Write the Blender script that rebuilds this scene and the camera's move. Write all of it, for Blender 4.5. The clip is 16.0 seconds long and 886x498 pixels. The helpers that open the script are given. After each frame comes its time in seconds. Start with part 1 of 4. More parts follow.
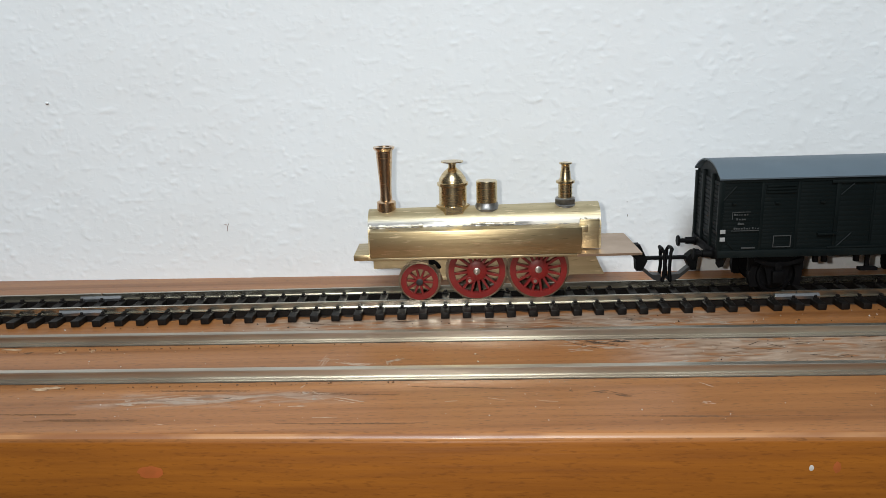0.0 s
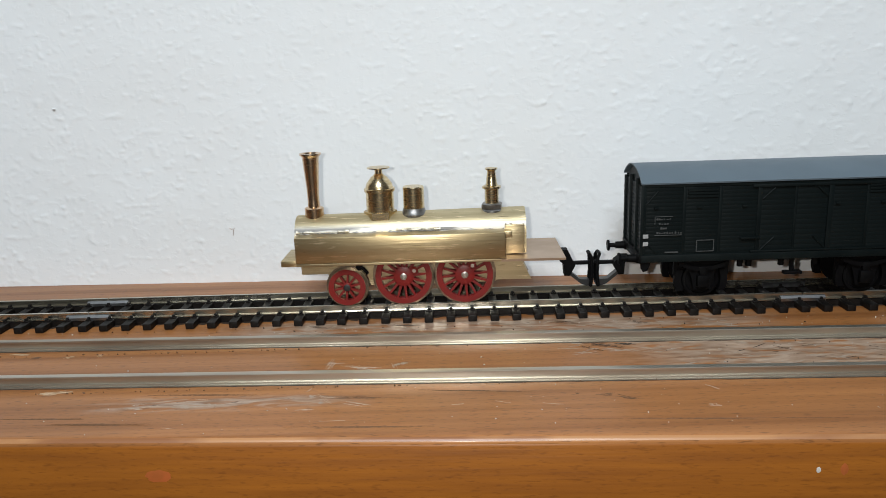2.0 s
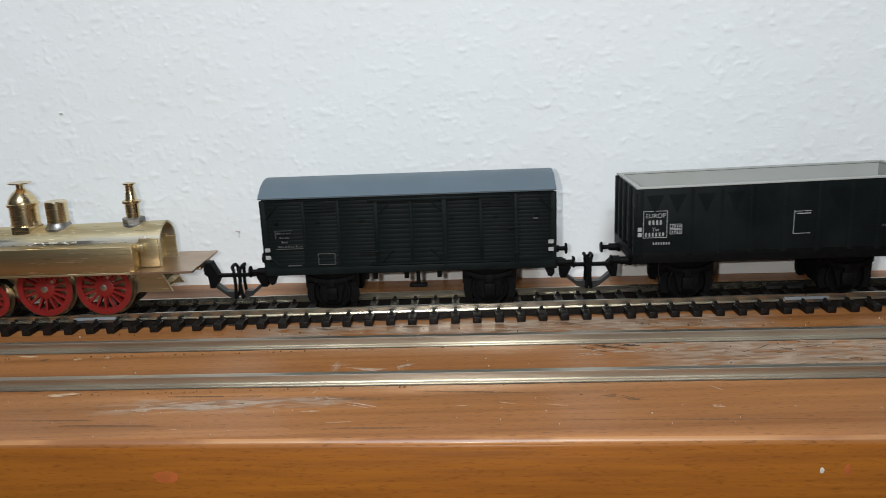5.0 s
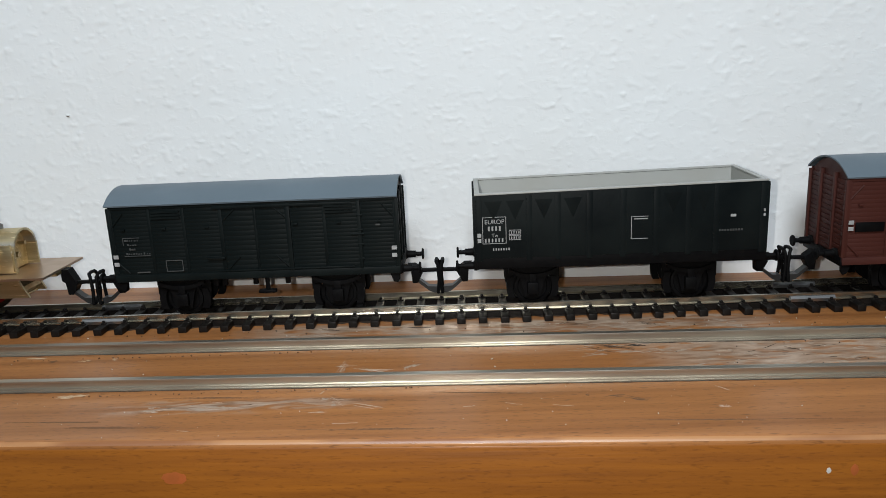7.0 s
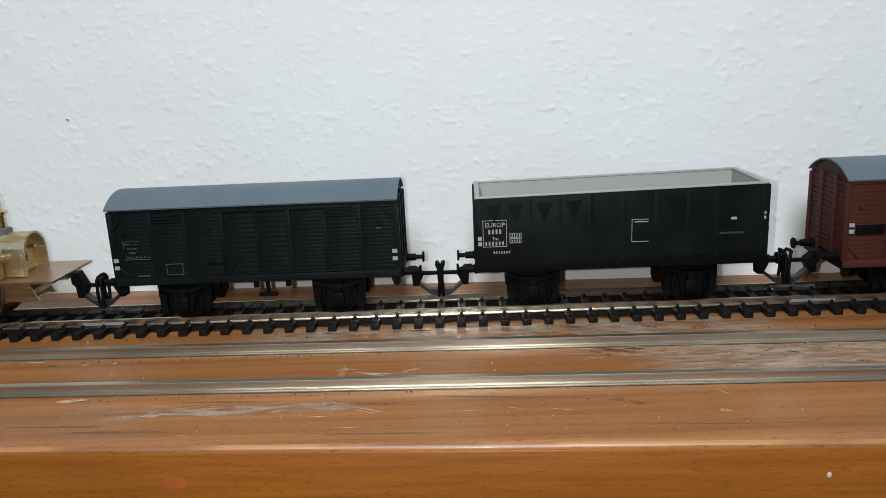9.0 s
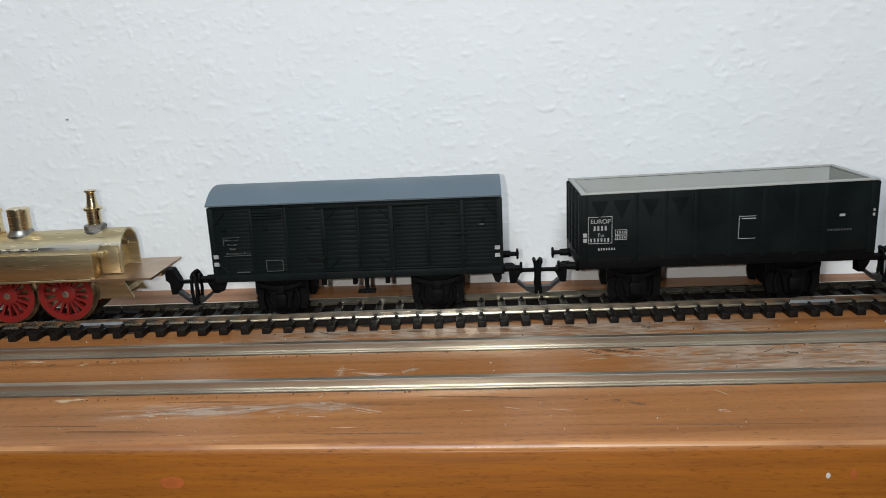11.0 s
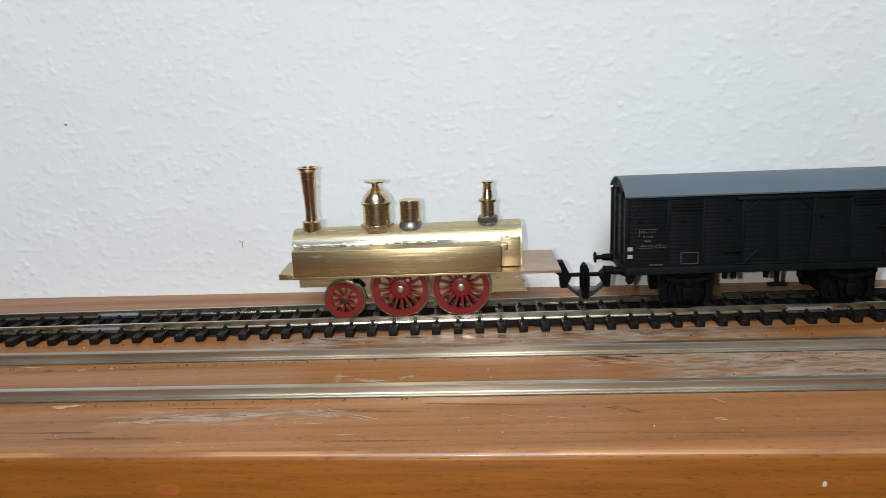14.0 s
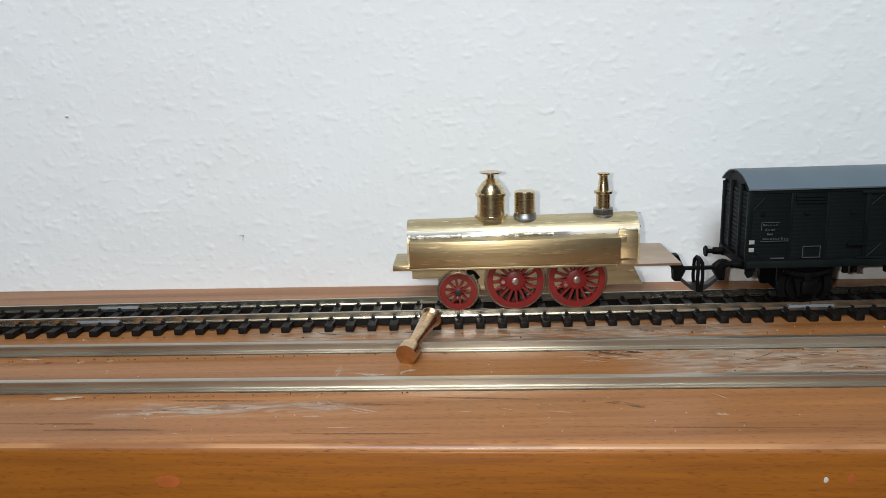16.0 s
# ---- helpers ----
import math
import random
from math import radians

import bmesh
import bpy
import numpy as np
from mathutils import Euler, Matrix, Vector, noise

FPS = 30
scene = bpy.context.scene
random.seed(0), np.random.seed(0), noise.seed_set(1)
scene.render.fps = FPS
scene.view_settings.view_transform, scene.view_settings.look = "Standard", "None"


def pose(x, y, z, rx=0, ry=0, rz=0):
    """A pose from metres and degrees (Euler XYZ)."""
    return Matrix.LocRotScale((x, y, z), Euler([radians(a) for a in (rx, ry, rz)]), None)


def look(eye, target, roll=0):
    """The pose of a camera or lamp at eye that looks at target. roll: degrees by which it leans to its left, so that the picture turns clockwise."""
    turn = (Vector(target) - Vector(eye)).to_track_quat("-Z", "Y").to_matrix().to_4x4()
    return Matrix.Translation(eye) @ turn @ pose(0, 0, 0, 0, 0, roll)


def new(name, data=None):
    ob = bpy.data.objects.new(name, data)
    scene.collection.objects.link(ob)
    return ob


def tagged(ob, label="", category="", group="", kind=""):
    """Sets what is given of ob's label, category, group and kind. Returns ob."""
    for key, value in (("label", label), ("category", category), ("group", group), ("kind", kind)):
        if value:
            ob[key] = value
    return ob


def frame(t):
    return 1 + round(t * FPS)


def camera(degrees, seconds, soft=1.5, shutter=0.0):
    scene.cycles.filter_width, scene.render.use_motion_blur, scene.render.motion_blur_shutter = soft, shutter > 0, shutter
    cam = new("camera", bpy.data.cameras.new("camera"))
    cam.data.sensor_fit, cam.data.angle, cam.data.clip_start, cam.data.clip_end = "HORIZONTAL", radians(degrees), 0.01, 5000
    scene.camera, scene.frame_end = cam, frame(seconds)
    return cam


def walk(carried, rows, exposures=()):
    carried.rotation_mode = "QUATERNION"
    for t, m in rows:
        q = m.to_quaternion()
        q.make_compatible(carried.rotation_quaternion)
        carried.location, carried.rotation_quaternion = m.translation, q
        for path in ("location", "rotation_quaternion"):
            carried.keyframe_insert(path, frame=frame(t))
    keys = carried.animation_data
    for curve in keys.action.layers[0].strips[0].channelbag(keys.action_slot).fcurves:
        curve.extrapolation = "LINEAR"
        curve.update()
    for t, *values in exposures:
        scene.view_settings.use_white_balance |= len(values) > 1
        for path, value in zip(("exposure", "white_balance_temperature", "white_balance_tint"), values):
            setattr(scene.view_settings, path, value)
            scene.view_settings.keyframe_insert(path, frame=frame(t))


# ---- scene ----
# Model train on a shelf board before a rough white wall. Built in millimetres, MM scales to metres.
MM = 0.001

cam = camera(60.29, 16.0, soft=0.72, shutter=0.25)
walk(cam, [
    (0, pose(0.00000, -0.29118, 0.09874, 75.432, 1.663, 0.696)),
    (0.5, pose(0.00076, -0.29093, 0.09837, 75.614, 1.840, 0.753)),
    (1, pose(0.00030, -0.29132, 0.09823, 75.589, 1.818, 0.729)),
    (1.5, pose(-0.00014, -0.29155, 0.09858, 75.659, 1.905, 0.901)),
    (2, pose(-0.00046, -0.29176, 0.09895, 75.684, 1.993, 0.929)),
    (2.5, pose(-0.00004, -0.29200, 0.09890, 75.719, 2.059, 1.070)),
    (3, pose(-0.00064, -0.29215, 0.09913, 75.687, 2.025, 0.965)),
    (3.5, pose(-0.00086, -0.29219, 0.09921, 75.802, 2.097, 1.058)),
    (4, pose(-0.00108, -0.29332, 0.09916, 75.909, 2.042, 1.050)),
    (4.5, pose(-0.00082, -0.29322, 0.09957, 75.825, 2.145, 1.141)),
    (5, pose(-0.00049, -0.29321, 0.09962, 75.790, 2.187, 1.213)),
    (7.5, pose(-0.00065, -0.29364, 0.10110, 75.692, 2.573, 1.587)),
    (8, pose(-0.00032, -0.29352, 0.10156, 75.711, 2.612, 1.590)),
    (10.5, pose(-0.00122, -0.29299, 0.10126, 75.752, 2.492, 1.394)),
    (11, pose(0.00002, -0.29307, 0.10098, 75.853, 2.492, 1.593)),
    (11.5, pose(0.00007, -0.29314, 0.10168, 75.657, 2.595, 1.629)),
    (12, pose(-0.00052, -0.29387, 0.10115, 75.874, 2.387, 1.512)),
    (12.5, pose(-0.00102, -0.29424, 0.10175, 75.981, 2.271, 1.579)),
    (13, pose(-0.00117, -0.29437, 0.10154, 76.162, 2.187, 1.571)),
    (13.5, pose(-0.00081, -0.29392, 0.10245, 76.131, 2.269, 1.547)),
    (14, pose(0.00041, -0.29293, 0.10214, 76.093, 2.321, 1.535)),
    (14.5, pose(0.00052, -0.29256, 0.10179, 76.123, 2.289, 1.479)),
    (15, pose(0.00091, -0.29273, 0.10129, 76.225, 2.273, 1.593)),
    (15.5, pose(0.00104, -0.29224, 0.10075, 76.009, 2.155, 1.599)),
    (16, pose(-0.00029, -0.29292, 0.09995, 76.132, 1.912, 1.601)),
])

# ---------------------------------------------------------------- light
world = bpy.data.worlds.new("room_air")
scene.world = world
world.use_nodes = True
world.node_tree.nodes["Background"].inputs[0].default_value = (0.80, 0.90, 1.0, 1)
world.node_tree.nodes["Background"].inputs[1].default_value = 0.02


def lamp(name, kind, m, watts, colour, size, size_y=None):
    data = bpy.data.lights.new(name, kind)
    data.energy, data.color = watts, colour
    if kind == "AREA":
        data.shape, data.size, data.size_y = "RECTANGLE", size, size_y or size
    else:
        data.shadow_soft_size = size
    ob = new(name, data)
    ob.matrix_world = m
    return ob


# the phone's LED beside its lens, and the room's ceiling light behind it
lamp("phone_led", "POINT", pose(-0.014, -0.290, 0.103), 1.18, (1.0, 0.96, 0.90), 0.0018)
lamp("ceiling_light", "AREA", look((-0.06, -1.00, 1.05), (0, 0, 0)), 17.9, (0.87, 0.94, 1.0), 0.5, 0.5)
scene.view_settings.exposure = 0.0


# ---------------------------------------------------------------- materials
def mat(name, colour, rough=0.5, metal=0.0, spots=None, scale=200.0, amount=0.5, bump=0.0, bump_scale=600.0,
        stretch=(1, 1, 1), coat=0.0, rough_var=0.1, lo=0.35, hi=0.65, spec=0.5, detail=5.0, dents=0.0):
    """Principled surface with two scales of noise in colour, roughness and relief."""
    m = bpy.data.materials.new(name)
    m.use_nodes = True
    nt = m.node_tree
    b = nt.nodes["Principled BSDF"]
    b.inputs["Metallic"].default_value = metal
    b.inputs["Specular IOR Level"].default_value = spec
    b.inputs["Coat Weight"].default_value = coat
    b.inputs["Coat Roughness"].default_value = 0.15
    tc = nt.nodes.new("ShaderNodeTexCoord")
    mp = nt.nodes.new("ShaderNodeMapping")
    mp.inputs["Scale"].default_value = stretch
    nt.links.new(tc.outputs["Object"], mp.inputs[0])
    n1 = nt.nodes.new("ShaderNodeTexNoise")
    n1.inputs["Scale"].default_value, n1.inputs["Detail"].default_value = scale, detail
    nt.links.new(mp.outputs[0], n1.inputs["Vector"])
    rp = nt.nodes.new("ShaderNodeMapRange")
    rp.inputs[1].default_value, rp.inputs[2].default_value = lo, hi
    nt.links.new(n1.outputs[0], rp.inputs[0])
    mx = nt.nodes.new("ShaderNodeMix")
    mx.data_type = "RGBA"
    mx.inputs[6].default_value = (*colour, 1)
    other = spots or tuple(c * 0.7 for c in colour)
    mx.inputs[7].default_value = (*[c * (1 - amount) + o * amount for c, o in zip(colour, other)], 1)
    nt.links.new(rp.outputs[0], mx.inputs[0])
    nt.links.new(mx.outputs[2], b.inputs["Base Color"])
    rr = nt.nodes.new("ShaderNodeMapRange")
    rr.inputs[3].default_value, rr.inputs[4].default_value = max(0.02, rough - rough_var), min(1, rough + rough_var)
    nt.links.new(n1.outputs[0], rr.inputs[0])
    nt.links.new(rr.outputs[0], b.inputs["Roughness"])
    if bump:
        n2 = nt.nodes.new("ShaderNodeTexNoise")
        n2.inputs["Scale"].default_value, n2.inputs["Detail"].default_value = bump_scale, 4.0
        nt.links.new(mp.outputs[0], n2.inputs["Vector"])
        bp = nt.nodes.new("ShaderNodeBump")
        bp.inputs["Strength"].default_value, bp.inputs["Distance"].default_value = 1.0, bump * MM
        nt.links.new(n2.outputs[0], bp.inputs["Height"])
        nt.links.new(bp.outputs[0], b.inputs["Normal"])
        if dents:
            n3 = nt.nodes.new("ShaderNodeTexNoise")
            n3.inputs["Scale"].default_value, n3.inputs["Detail"].default_value = 95.0, 2.0
            nt.links.new(tc.outputs["Object"], n3.inputs["Vector"])
            b2 = nt.nodes.new("ShaderNodeBump")
            b2.inputs["Strength"].default_value, b2.inputs["Distance"].default_value = 1.0, dents * MM
            nt.links.new(n3.outputs[0], b2.inputs["Height"])
            nt.links.new(b2.outputs[0], bp.inputs["Normal"])
    return m


def wood(name, light, mid, dark, rough, grain=(9, 160, 160), fleck=0.0, blotch=0.4, residue=(), spec=0.4, coat=0.0):
    """Lacquered timber: long grain, broad stain blotches, short dark flecks."""
    m = mat(name, mid, rough, scale=1.0, stretch=grain, bump=0.06, bump_scale=2.0, spec=spec, coat=coat)
    nt = m.node_tree
    b = nt.nodes["Principled BSDF"]
    tc = nt.nodes.new("ShaderNodeTexCoord")

    def layer(scale, stretch, lo, hi, detail=6.0, distort=0.0, turn=0.0):
        mp = nt.nodes.new("ShaderNodeMapping")
        mp.inputs["Scale"].default_value = stretch
        mp.inputs["Rotation"].default_value = (0, 0, radians(turn))
        nt.links.new(tc.outputs["Object"], mp.inputs[0])
        n = nt.nodes.new("ShaderNodeTexNoise")
        n.inputs["Scale"].default_value, n.inputs["Detail"].default_value, n.inputs["Distortion"].default_value = scale, detail, distort
        nt.links.new(mp.outputs[0], n.inputs["Vector"])
        r = nt.nodes.new("ShaderNodeMapRange")
        r.inputs[1].default_value, r.inputs[2].default_value = lo, hi
        nt.links.new(n.outputs[0], r.inputs[0])
        return r.outputs[0]

    def blend(fac, a, c):
        x = nt.nodes.new("ShaderNodeMix")
        x.data_type = "RGBA"
        nt.links.new(fac, x.inputs[0])
        for s, v in ((6, a), (7, c)):
            if isinstance(v, tuple):
                x.inputs[s].default_value = (*v, 1)
            else:
                nt.links.new(v, x.inputs[s])
        return x.outputs[2]
    c = blend(layer(1.0, grain, 0.34, 0.68), light, mid)
    big = layer(9.0, (1, 3.0, 3.0), 0.45, 0.45 + 0.5 / max(blotch, 0.05), 4.0, 0.6)
    c = blend(big, c, tuple(x * 0.55 for x in mid))
    if fleck:
        fl = layer(1.0, (330, 1700, 1700), 0.56, 0.72, 2.0)
        sc = nt.nodes.new("ShaderNodeMath")
        sc.operation = "MULTIPLY"
        sc.inputs[1].default_value = fleck
        nt.links.new(fl, sc.inputs[0])
        c = blend(sc.outputs[0], c, dark)

    def maths(op, a, v):
        q = nt.nodes.new("ShaderNodeMath")
        q.operation = op
        for k, x in enumerate((a, v)):
            if isinstance(x, (int, float)):
                q.inputs[k].default_value = x
            else:
                nt.links.new(x, q.inputs[k])
        return q.outputs[0]

    def ramp(v, lo, hi):
        r = nt.nodes.new("ShaderNodeMapRange")
        r.inputs[1].default_value, r.inputs[2].default_value = lo * MM, hi * MM
        nt.links.new(v, r.inputs[0])
        return r.outputs[0]
    if residue:
        sep = nt.nodes.new("ShaderNodeSeparateXYZ")
        nt.links.new(tc.outputs["Object"], sep.inputs[0])
        tone = layer(300.0, (0.3, 1.3, 1), 0.34, 0.66, 10.0, 0.6, 14.0)
        grey = blend(tone, (0.19, 0.120, 0.076), (0.47, 0.37, 0.285))
        grey = blend(layer(700.0, (0.3, 1, 1), 0.66, 0.72, 3.0, 0.5, -30.0), grey, (0.035, 0.024, 0.016))
        for x0, x1, y0, y1, amount in residue:
            box = maths("MULTIPLY", ramp(sep.outputs[0], x0 - 15, x0 + 15), ramp(sep.outputs[0], x1 + 15, x1 - 15))
            box = maths("MULTIPLY", box, maths("MULTIPLY", ramp(sep.outputs[1], y0 - 2, y0 + 3), ramp(sep.outputs[1], y1 + 2, y1 - 2)))
            patch = layer(110.0, (0.35, 1.5, 1), 0.60 - amount, 0.72 - amount, 12.0, 1.8, 14.0 if x0 > 0 else 2.0)
            c = blend(maths("MULTIPLY", maths("MULTIPLY", box, patch), 0.85), c, grey)
    nt.links.new(c, b.inputs["Base Color"])
    return m


M = {}


def plaster():
    """White emulsion over rough plaster: sharp-edged crusts and ridges a few millimetres wide."""
    m = mat("rough_white_plaster", (0.80, 0.83, 0.84), 0.9, scale=14, amount=0.2, spots=(0.72, 0.71, 0.68), spec=0.2)
    nt = m.node_tree
    b = nt.nodes["Principled BSDF"]
    tc = nt.nodes.new("ShaderNodeTexCoord")
    total = None
    for scale, stretch, lo, hi, amp in ((150, (1, 1, 1.5), 0.54, 0.74, 0.5), (330, (1, 1, 1.3), 0.58, 0.78, 0.45), (800, (1, 1, 1), 0.3, 0.7, 0.06)):
        mp = nt.nodes.new("ShaderNodeMapping")
        mp.inputs["Scale"].default_value = stretch
        nt.links.new(tc.outputs["Object"], mp.inputs[0])
        n = nt.nodes.new("ShaderNodeTexNoise")
        n.inputs["Scale"].default_value, n.inputs["Detail"].default_value, n.inputs["Distortion"].default_value = scale, 3.0, 0.35
        nt.links.new(mp.outputs[0], n.inputs["Vector"])
        r = nt.nodes.new("ShaderNodeMapRange")
        r.inputs[1].default_value, r.inputs[2].default_value, r.inputs[4].default_value = lo, hi, amp
        nt.links.new(n.outputs[0], r.inputs[0])
        if total is None:
            total = r.outputs[0]
        else:
            ad = nt.nodes.new("ShaderNodeMath")
            nt.links.new(total, ad.inputs[0])
            nt.links.new(r.outputs[0], ad.inputs[1])
            total = ad.outputs[0]
    bp = nt.nodes.new("ShaderNodeBump")
    bp.inputs["Strength"].default_value, bp.inputs["Distance"].default_value = 0.6, 0.22 * MM
    nt.links.new(total, bp.inputs["Height"])
    nt.links.new(bp.outputs[0], b.inputs["Normal"])
    return m


def worn_brass(name, colour, dull, rough, dents, lines, band=None):
    """Sheet brass worked with files and emery: fine lines along it, tarnish clouds, gouged bright scratches."""
    m = mat(name, colour, rough, 1.0, dull, 70, 0.9, 0.05, 420, (0.12, 4.0, 4.0), rough_var=0.12, dents=dents, lo=0.3, hi=0.7)
    nt = m.node_tree
    b = nt.nodes["Principled BSDF"]
    tc = nt.nodes.new("ShaderNodeTexCoord")

    def cloud(scale, stretch, turn, lo, hi, detail=4.0):
        mp = nt.nodes.new("ShaderNodeMapping")
        mp.inputs["Scale"].default_value, mp.inputs["Rotation"].default_value = stretch, (0, radians(turn), 0)
        nt.links.new(tc.outputs["Object"], mp.inputs[0])
        q = nt.nodes.new("ShaderNodeTexNoise")
        q.inputs["Scale"].default_value, q.inputs["Detail"].default_value = scale, detail
        nt.links.new(mp.outputs[0], q.inputs["Vector"])
        r = nt.nodes.new("ShaderNodeMapRange")
        r.inputs[1].default_value, r.inputs[2].default_value = lo, hi
        nt.links.new(q.outputs[0], r.inputs[0])
        return r.outputs[0]

    def over(fac, base, c):
        x = nt.nodes.new("ShaderNodeMix")
        x.data_type = "RGBA"
        nt.links.new(fac, x.inputs[0])
        nt.links.new(base, x.inputs[6])
        x.inputs[7].default_value = (*c, 1)
        return x.outputs[2]
    base = b.inputs["Base Color"].links[0].from_socket
    base = over(cloud(45, (1, 1, 1.6), 0, 0.62, 0.85), base, tuple(c * 0.7 for c in dull))
    base = over(cloud(600, (0.2, 3, 3), 8, 0.66, 0.74, 2.0), base, tuple(c * 0.6 for c in dull))
    base = over(cloud(520, (0.25, 3, 3), -6, 0.64, 0.72, 2.0), base, tuple(min(1.0, c * 1.25 + 0.08) for c in colour))
    if band:
        # tinned and blackened streaks where solder ran along the seam
        sep = nt.nodes.new("ShaderNodeSeparateXYZ")
        nt.links.new(tc.outputs["Object"], sep.inputs[0])
        mask = None
        for lo, hi in ((band[0] - 0.3, band[0] + 0.4), (band[1] + 0.9, band[1] - 0.9)):
            r = nt.nodes.new("ShaderNodeMapRange")
            r.inputs[1].default_value, r.inputs[2].default_value = lo * MM, hi * MM
            nt.links.new(sep.outputs[2], r.inputs[0])
            if mask is None:
                mask = r.outputs[0]
            else:
                q = nt.nodes.new("ShaderNodeMath")
                q.operation = "MULTIPLY"
                nt.links.new(mask, q.inputs[0])
                nt.links.new(r.outputs[0], q.inputs[1])
                mask = q.outputs[0]
        for streak, c in ((cloud(120, (0.3, 1, 1.6), 4, 0.42, 0.56, 8.0), (0.45, 0.43, 0.38)), (cloud(170, (0.22, 1, 2.2), -3, 0.50, 0.60, 8.0), (0.13, 0.125, 0.115))):
            q = nt.nodes.new("ShaderNodeMath")
            q.operation = "MULTIPLY"
            nt.links.new(mask, q.inputs[0])
            nt.links.new(streak, q.inputs[1])
            base = over(q.outputs[0], base, c)
    nt.links.new(base, b.inputs["Base Color"])
    lift = nt.nodes.new("ShaderNodeBump")
    lift.inputs["Strength"].default_value, lift.inputs["Distance"].default_value = lines, 0.05 * MM
    nt.links.new(cloud(900, (0.05, 3, 3), 1.5, 0.2, 0.8, 3.0), lift.inputs["Height"])
    nt.links.new(b.inputs["Normal"].links[0].from_socket, lift.inputs["Normal"])
    nt.links.new(lift.outputs[0], b.inputs["Normal"])
    return m


M["plaster"] = plaster()
M["board_top"] = wood("brown_varnished_wood", (0.37, 0.156, 0.050), (0.235, 0.090, 0.026), (0.05, 0.022, 0.01), 0.40, (3.5, 190, 190), 0.5, 0.6, ((62, 260, -67, -40, 0.24), (-80, 105, -31, -14, 0.20), (-112, -42, -87, -79, 0.14)), 0.30, 0.1)
M["board_front"] = wood("orange_beech_edge", (0.262, 0.088, 0.0110), (0.195, 0.062, 0.0076), (0.080, 0.022, 0.004), 0.42, (14, 420, 420), 0.38, 0.35, spec=0.35)
M["brass"] = worn_brass("bright_brass", (0.67, 0.575, 0.37), (0.42, 0.335, 0.19), 0.42, 0.12, 0.45)
M["boiler"] = worn_brass("soldered_brass", (0.67, 0.575, 0.37), (0.42, 0.335, 0.19), 0.48, 0.10, 0.45, (33.4, 36.4))
M["brass_brushed"] = worn_brass("brushed_brass", (0.56, 0.45, 0.265), (0.42, 0.32, 0.17), 0.38, 0.04, 0.5)
M["bronze"] = mat("turned_bronze", (0.76, 0.56, 0.38), 0.24, 1.0, (0.50, 0.32, 0.18), 150, 0.7, 0.015, 700, (1, 1, 9), rough_var=0.1)
M["brass_turned"] = mat("turned_brass", (0.80, 0.66, 0.42), 0.25, 1.0, (0.56, 0.42, 0.23), 150, 0.8, 0.008, 700, (1, 1, 12), rough_var=0.1)
M["solder_bright"] = mat("bright_tin_solder", (0.78, 0.76, 0.68), 0.52, 1.0, (0.42, 0.39, 0.33), 260, 0.8, 0.12, 600)
M["solder"] = mat("grey_solder", (0.34, 0.34, 0.33), 0.42, 1.0, (0.14, 0.13, 0.12), 300, 0.8, 0.08, 800)
M["copper"] = mat("copper_plate", (0.58, 0.44, 0.33), 0.40, 1.0, (0.42, 0.30, 0.21), 60, 0.8, 0.05, 300, dents=0.15)
M["red"] = mat("red_wheel_paint", (0.195, 0.012, 0.010), 0.42, 0, (0.13, 0.010, 0.008), 300, 0.6, 0.04, 900, spec=0.4)
M["steel"] = mat("dull_steel_rail", (0.56, 0.525, 0.45), 0.39, 0.92, (0.30, 0.26, 0.21), 60, 0.8, 0.04, 500, (0.3, 3, 3), rough_var=0.14)
M["nickel"] = mat("nickel_silver_rail", (0.66, 0.63, 0.54), 0.28, 1.0, (0.42, 0.38, 0.30), 60, 0.7, 0.02, 500, (0.3, 3, 3), rough_var=0.12)
M["joiner"] = mat("tinned_rail_joiner", (0.42, 0.43, 0.44), 0.34, 1.0, (0.22, 0.22, 0.22), 300, 0.7)
M["axle"] = mat("axle_end_steel", (0.62, 0.60, 0.56), 0.3, 1.0)
M["black"] = mat("black_plastic", (0.0024, 0.0024, 0.0028), 0.55, 0, (0.0055, 0.0055, 0.0055), 400, 0.5, 0.03, 1200, spec=0.08)
M["tie"] = mat("black_sleeper_plastic", (0.0045, 0.004, 0.0038), 0.4, 0, (0.014, 0.011, 0.009), 400, 0.6, 0.05, 1500, spec=0.22)
M["hook_grey"] = mat("worn_grey_plastic", (0.022, 0.022, 0.022), 0.4, 0, (0.012, 0.012, 0.012), 300, 0.5)
M["van_green"] = mat("dark_green_grey_plastic", (0.0034, 0.0058, 0.0061), 0.5, 0, (0.0068, 0.0100, 0.0098), 90, 0.8, 0.05, 700, spec=0.10, rough_var=0.15)
M["wagon_black"] = mat("black_green_wagon_plastic", (0.0040, 0.0060, 0.0066), 0.5, 0, (0.0075, 0.0105, 0.0105), 70, 0.85, 0.06, 700, spec=0.09, rough_var=0.15)
M["van_brown"] = mat("oxide_red_brown_plastic", (0.058, 0.0165, 0.012), 0.55, 0, (0.04, 0.012, 0.0095), 120, 0.5, 0.03, 900, spec=0.2)
M["roof_grey"] = mat("blue_grey_roof_plastic", (0.104, 0.142, 0.172), 0.5, 0, (0.09, 0.12, 0.145), 60, 0.4, 0.03, 900, spec=0.4)
M["inside_grey"] = mat("light_grey_wagon_inside", (0.35, 0.36, 0.345), 0.55, 0, (0.33, 0.33, 0.30), 80, 0.6)
M["mark"] = mat("white_printing", (0.34, 0.35, 0.35), 0.6, 0, (0.22, 0.22, 0.22), 700, 0.7)
